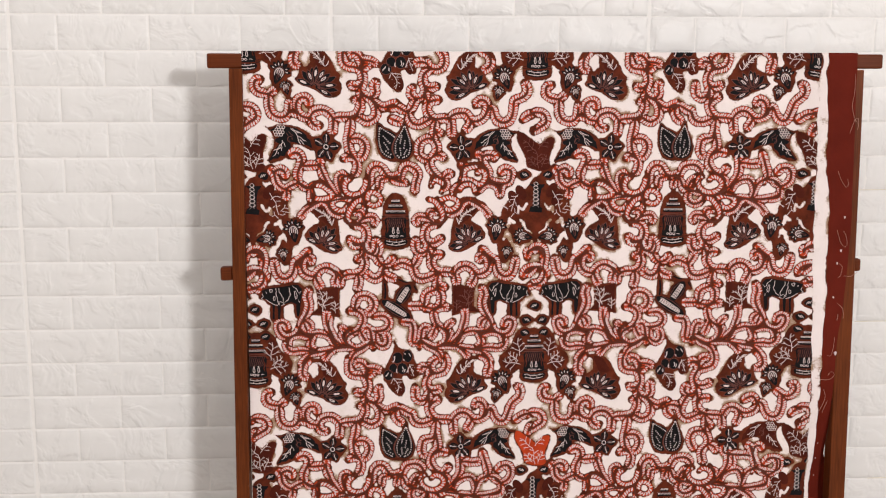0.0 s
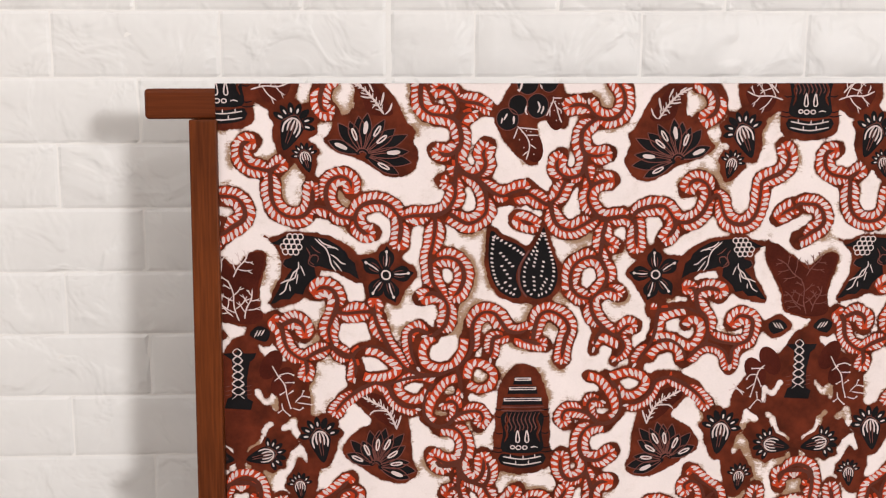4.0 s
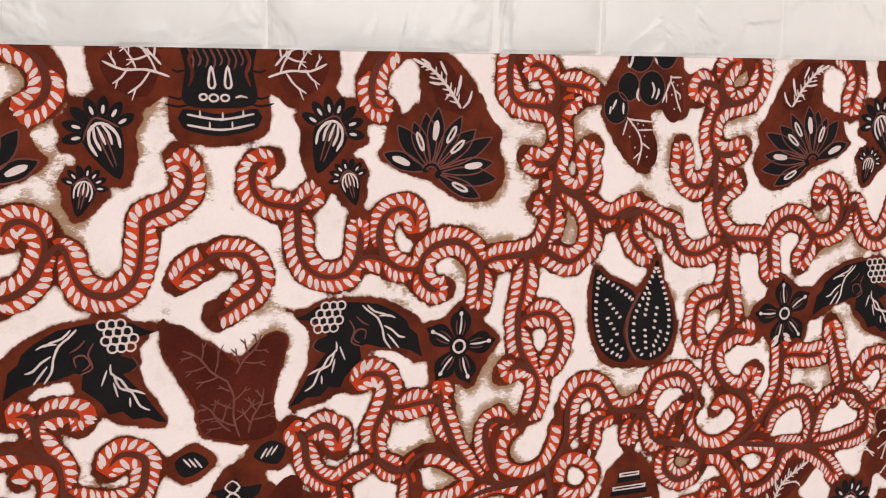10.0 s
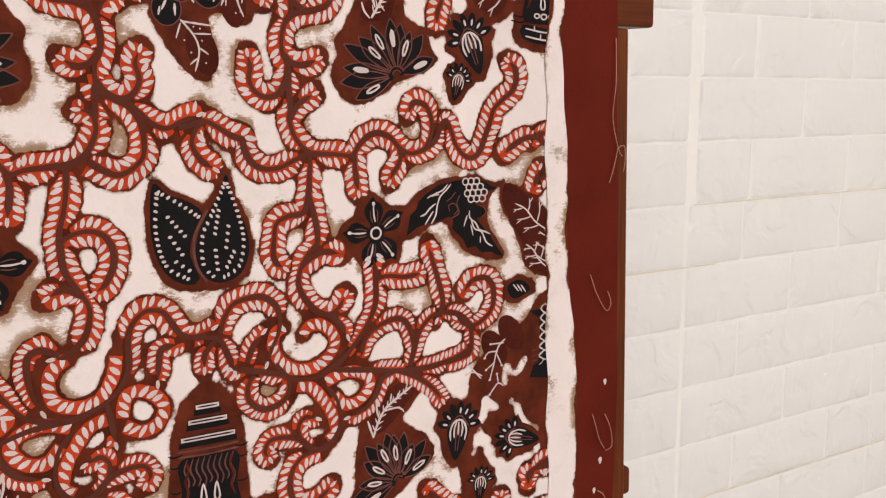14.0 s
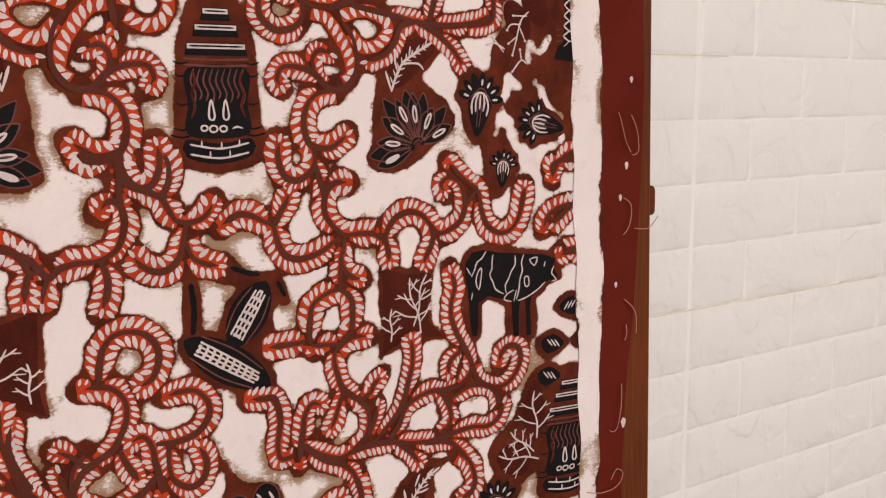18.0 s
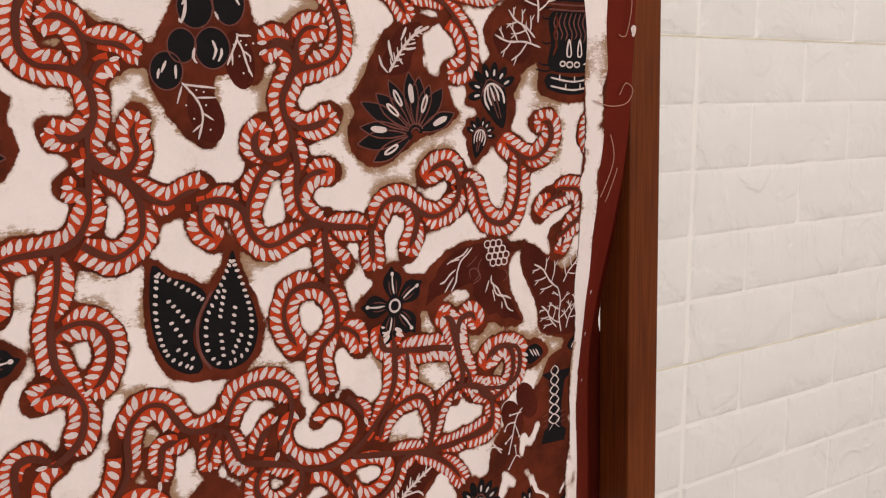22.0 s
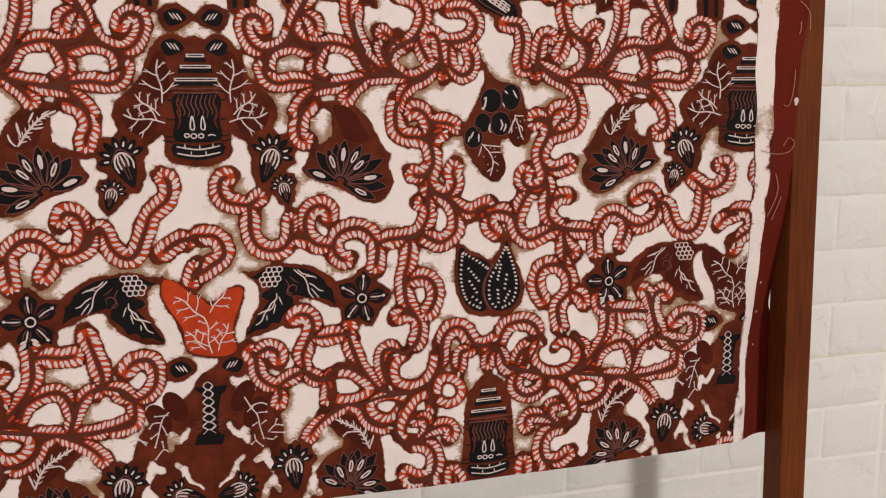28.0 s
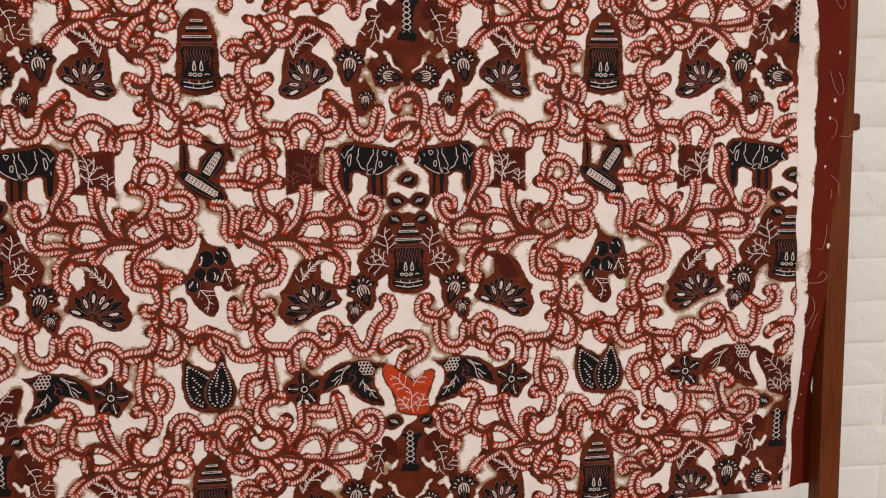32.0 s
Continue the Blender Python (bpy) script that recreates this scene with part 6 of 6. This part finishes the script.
layer = cloth.data.attributes.new("undyed", "FLOAT", "POINT")
layer.data.foreach_set("value", np.concatenate([ground.ravel()] + [ground[-1]] * len(fold)).astype(np.float32))

# loose threads and flecks on the hem


def thread(points, lift=0.002, thick=0.00035):
    """A loose thread: cloth centimetres, curling off the hem."""
    p = curve(points, False, 0.25)
    n, k = len(p), 5
    c = on_cloth(p, lift)
    c[:, 1] -= 0.0015 * np.sin(np.linspace(0, 3.1, n))
    t = np.gradient(c, axis=0)
    vs_, fs_ = [], []
    for i in range(n):
        d = Vector(t[i]).normalized()
        a = d.cross(Vector((0, 1, 0))).normalized()
        b = d.cross(a)
        for j in range(k):
            w = 2 * math.pi * j / k
            vs_.append(Vector(c[i]) + thick * (a * math.cos(w) + b * math.sin(w)))
    for i in range(n - 1):
        for j in range(k):
            fs_.append((i * k + j, i * k + (j + 1) % k, (i + 1) * k + (j + 1) % k, (i + 1) * k + j))
    return mesh_ob("thread", vs_, fs_, [M_THREAD], cloth, "pale frayed thread", smooth=True)


thread([(59.6, 13.6), (59.5, 10.2), (59.2, 7.6), (59.9, 5.2), (60.4, 4.6)])
thread([(59.9, 5.4), (59.4, 4.0), (59.0, 2.6)])
thread([(59.9, 5.2), (60.5, 5.4), (60.5, 3.4)])
thread([(57.2, -4.4), (57.8, -6.0), (58.8, -7.4), (59.3, -6.8), (59.0, -5.9)])
thread([(57.6, -15.6), (58.2, -17.6), (58.9, -18.6)])
thread([(58.9, -15.8), (59.4, -17.0), (59.6, -18.6), (59.0, -18.8)])
thread([(58.2, -22.0), (58.9, -22.6), (58.7, -24.2), (58.2, -24.8)])
thread([(59.4, -24.4), (60.6, -24.5), (61.4, -24.0), (61.9, -23.6)])
thread([(58.4, -29.8), (59.4, -30.8), (59.7, -32.6)])
thread([(58.6, -31.8), (58.5, -33.0)], thick=0.0005)
thread([(58.2, -36.4), (58.0, -38.4), (57.6, -40.0), (57.0, -39.9)])
thread([(54.8, -44.4), (56.4, -44.8), (58.0, -44.6), (58.6, -43.7), (57.9, -43.2), (57.4, -44.0)])
thread([(56.8, -46.8), (57.2, -48.6), (56.4, -51.2)])
thread([(57.8, -49.2), (57.3, -50.4), (57.0, -51.6)])
for fu, fv, fr in ((58.0, -22.0, 0.26), (58.6, -19.6, 0.30), (59.0, -13.2, 0.26), (58.6, -39.6, 0.42), (57.6, -28.6, 0.24), (57.0, -61.6, 0.16), (56.9, -65.2, 0.14), (57.1, -58.4, 0.16)):
    ring_ = np.array([(fu + fr * 0.6 * math.cos(w) * (1 + 0.3 * math.sin(3 * w)), fv + fr * math.sin(w)) for w in np.arange(9) * 2 * math.pi / 9])
    mesh_ob("fleck", on_cloth(ring_, 0.0007).tolist(), [tuple(range(9))], [M_LINE], cloth, "white fleck in the hem")

# ---- bricks of the wall ----
brick_rng = np.random.RandomState(3)


def brick_mesh(w, seed):
    nx, nz = (11, 5) if w > 0.1 else (6, 5)
    g = 0.0
    vs_, fs_ = [], []
    for j in range(nz + 1):
        for i in range(nx + 1):
            fx, fz = i / nx, j / nz
            if nx > 2:
                e = 0.0042 / w
                fx = (0.0, e)[i] if i < 2 else ((1 - e, 1.0)[i - nx + 1] if i > nx - 2 else e + (1 - 2 * e) * (i - 1) / (nx - 2))
            fz = (0.0, 0.055)[j] if j < 2 else ((0.945, 1.0)[j - nz + 1] if j > nz - 2 else 0.055 + 0.890 * (j - 1) / (nz - 2))
            x, z = g + fx * (w - 2 * g), g + fz * (ROW - 2 * g)
            rim = i in (0, nx) or j in (0, nz)
            rough = noise.noise(Vector((x * 24 + seed * 7.1, z * 34, seed))) * 0.0016 + noise.noise(Vector((x * 60, z * 70 + seed * 3.3, seed))) * 0.0008
            vs_.append((x, 0.0009 if rim else -0.0006 - rough, z))
    for j in range(nz):
        for i in range(nx):
            a = j * (nx + 1) + i
            fs_.append((a, a + 1, a + nx + 2, a + nx + 1))
    me = bpy.data.meshes.new("brick")
    me.from_pydata(vs_, [], fs_)
    me.materials.append(M_FOAM)
    me.polygons.foreach_set("use_smooth", [0 < f % nx < nx - 1 and 0 < f // nx < nz - 1 for f in range(len(fs_))])
    return me


whole = [brick_mesh(BRICK, s) for s in range(9)]
half = [brick_mesh(BRICK / 2, 20 + s) for s in range(4)]
# panels of three and a half bricks, butted with a narrow gap
SEAMS = (-2.612, -1.987, -1.361, -0.734, -0.105, 0.536, 1.192, 1.848, 2.504, 3.160, 3.816)
rest_v, rest_f = [], []
for k in range(2, 41):
    z = ROW0 + ROW * k
    if z + ROW > 2.9:
        continue
    for n in range(len(SEAMS) - 1):
        upper = SEAMS[n] > 1 and k >= 19
        x = SEAMS[n] + (0.010 if upper else 0.0)
        stretch = (SEAMS[n + 1] - SEAMS[n] - 0.004) / (3.5 * BRICK)
        first = (k + upper) % 2 == 0
        for i in range(4):
            is_half = (i == 0) if first else (i == 3)
            w = (BRICK / 2 if is_half else BRICK) * stretch
            me = (half[brick_rng.randint(4)] if is_half else whole[brick_rng.randint(9)])
            if x > -2.5 and x + w < 3.5:
                if -0.80 < x < 2.10 and 0.36 < z < 1.75:
                    ob = new("brick", me)
                    ob.parent = wall_north
                    ob.matrix_world = pose(x, WALL_Y, z) @ Matrix.Diagonal((stretch, 1, 1, 1))
                else:
                    base = len(rest_v)
                    rest_v += [(x + v.co.x * stretch, WALL_Y + v.co.y, z + v.co.z) for v in me.vertices]
                    rest_f += [tuple(base + i_ for i_ in f.vertices) for f in me.polygons]
            x += w
tagged(mesh_ob("far_bricks", rest_v, rest_f, [M_FOAM], wall_north, "white foam bricks"), kind="stuff")

# yellowed glue in some level joints
for gx0, gx1, gk in ((1.20, 1.75, 19), (0.98, 1.24, 18), (1.0, 1.9, 14), (1.05, 1.8, 9), (1.2, 1.9, 23)):
    part("glue_line", block((gx0, WALL_Y - 0.0004, ROW0 + ROW * gk - 0.0006), (gx1, WALL_Y + 0.0005, ROW0 + ROW * gk + 0.0006), 0), M_GLUE, wall_north, "yellowed glue in a joint")
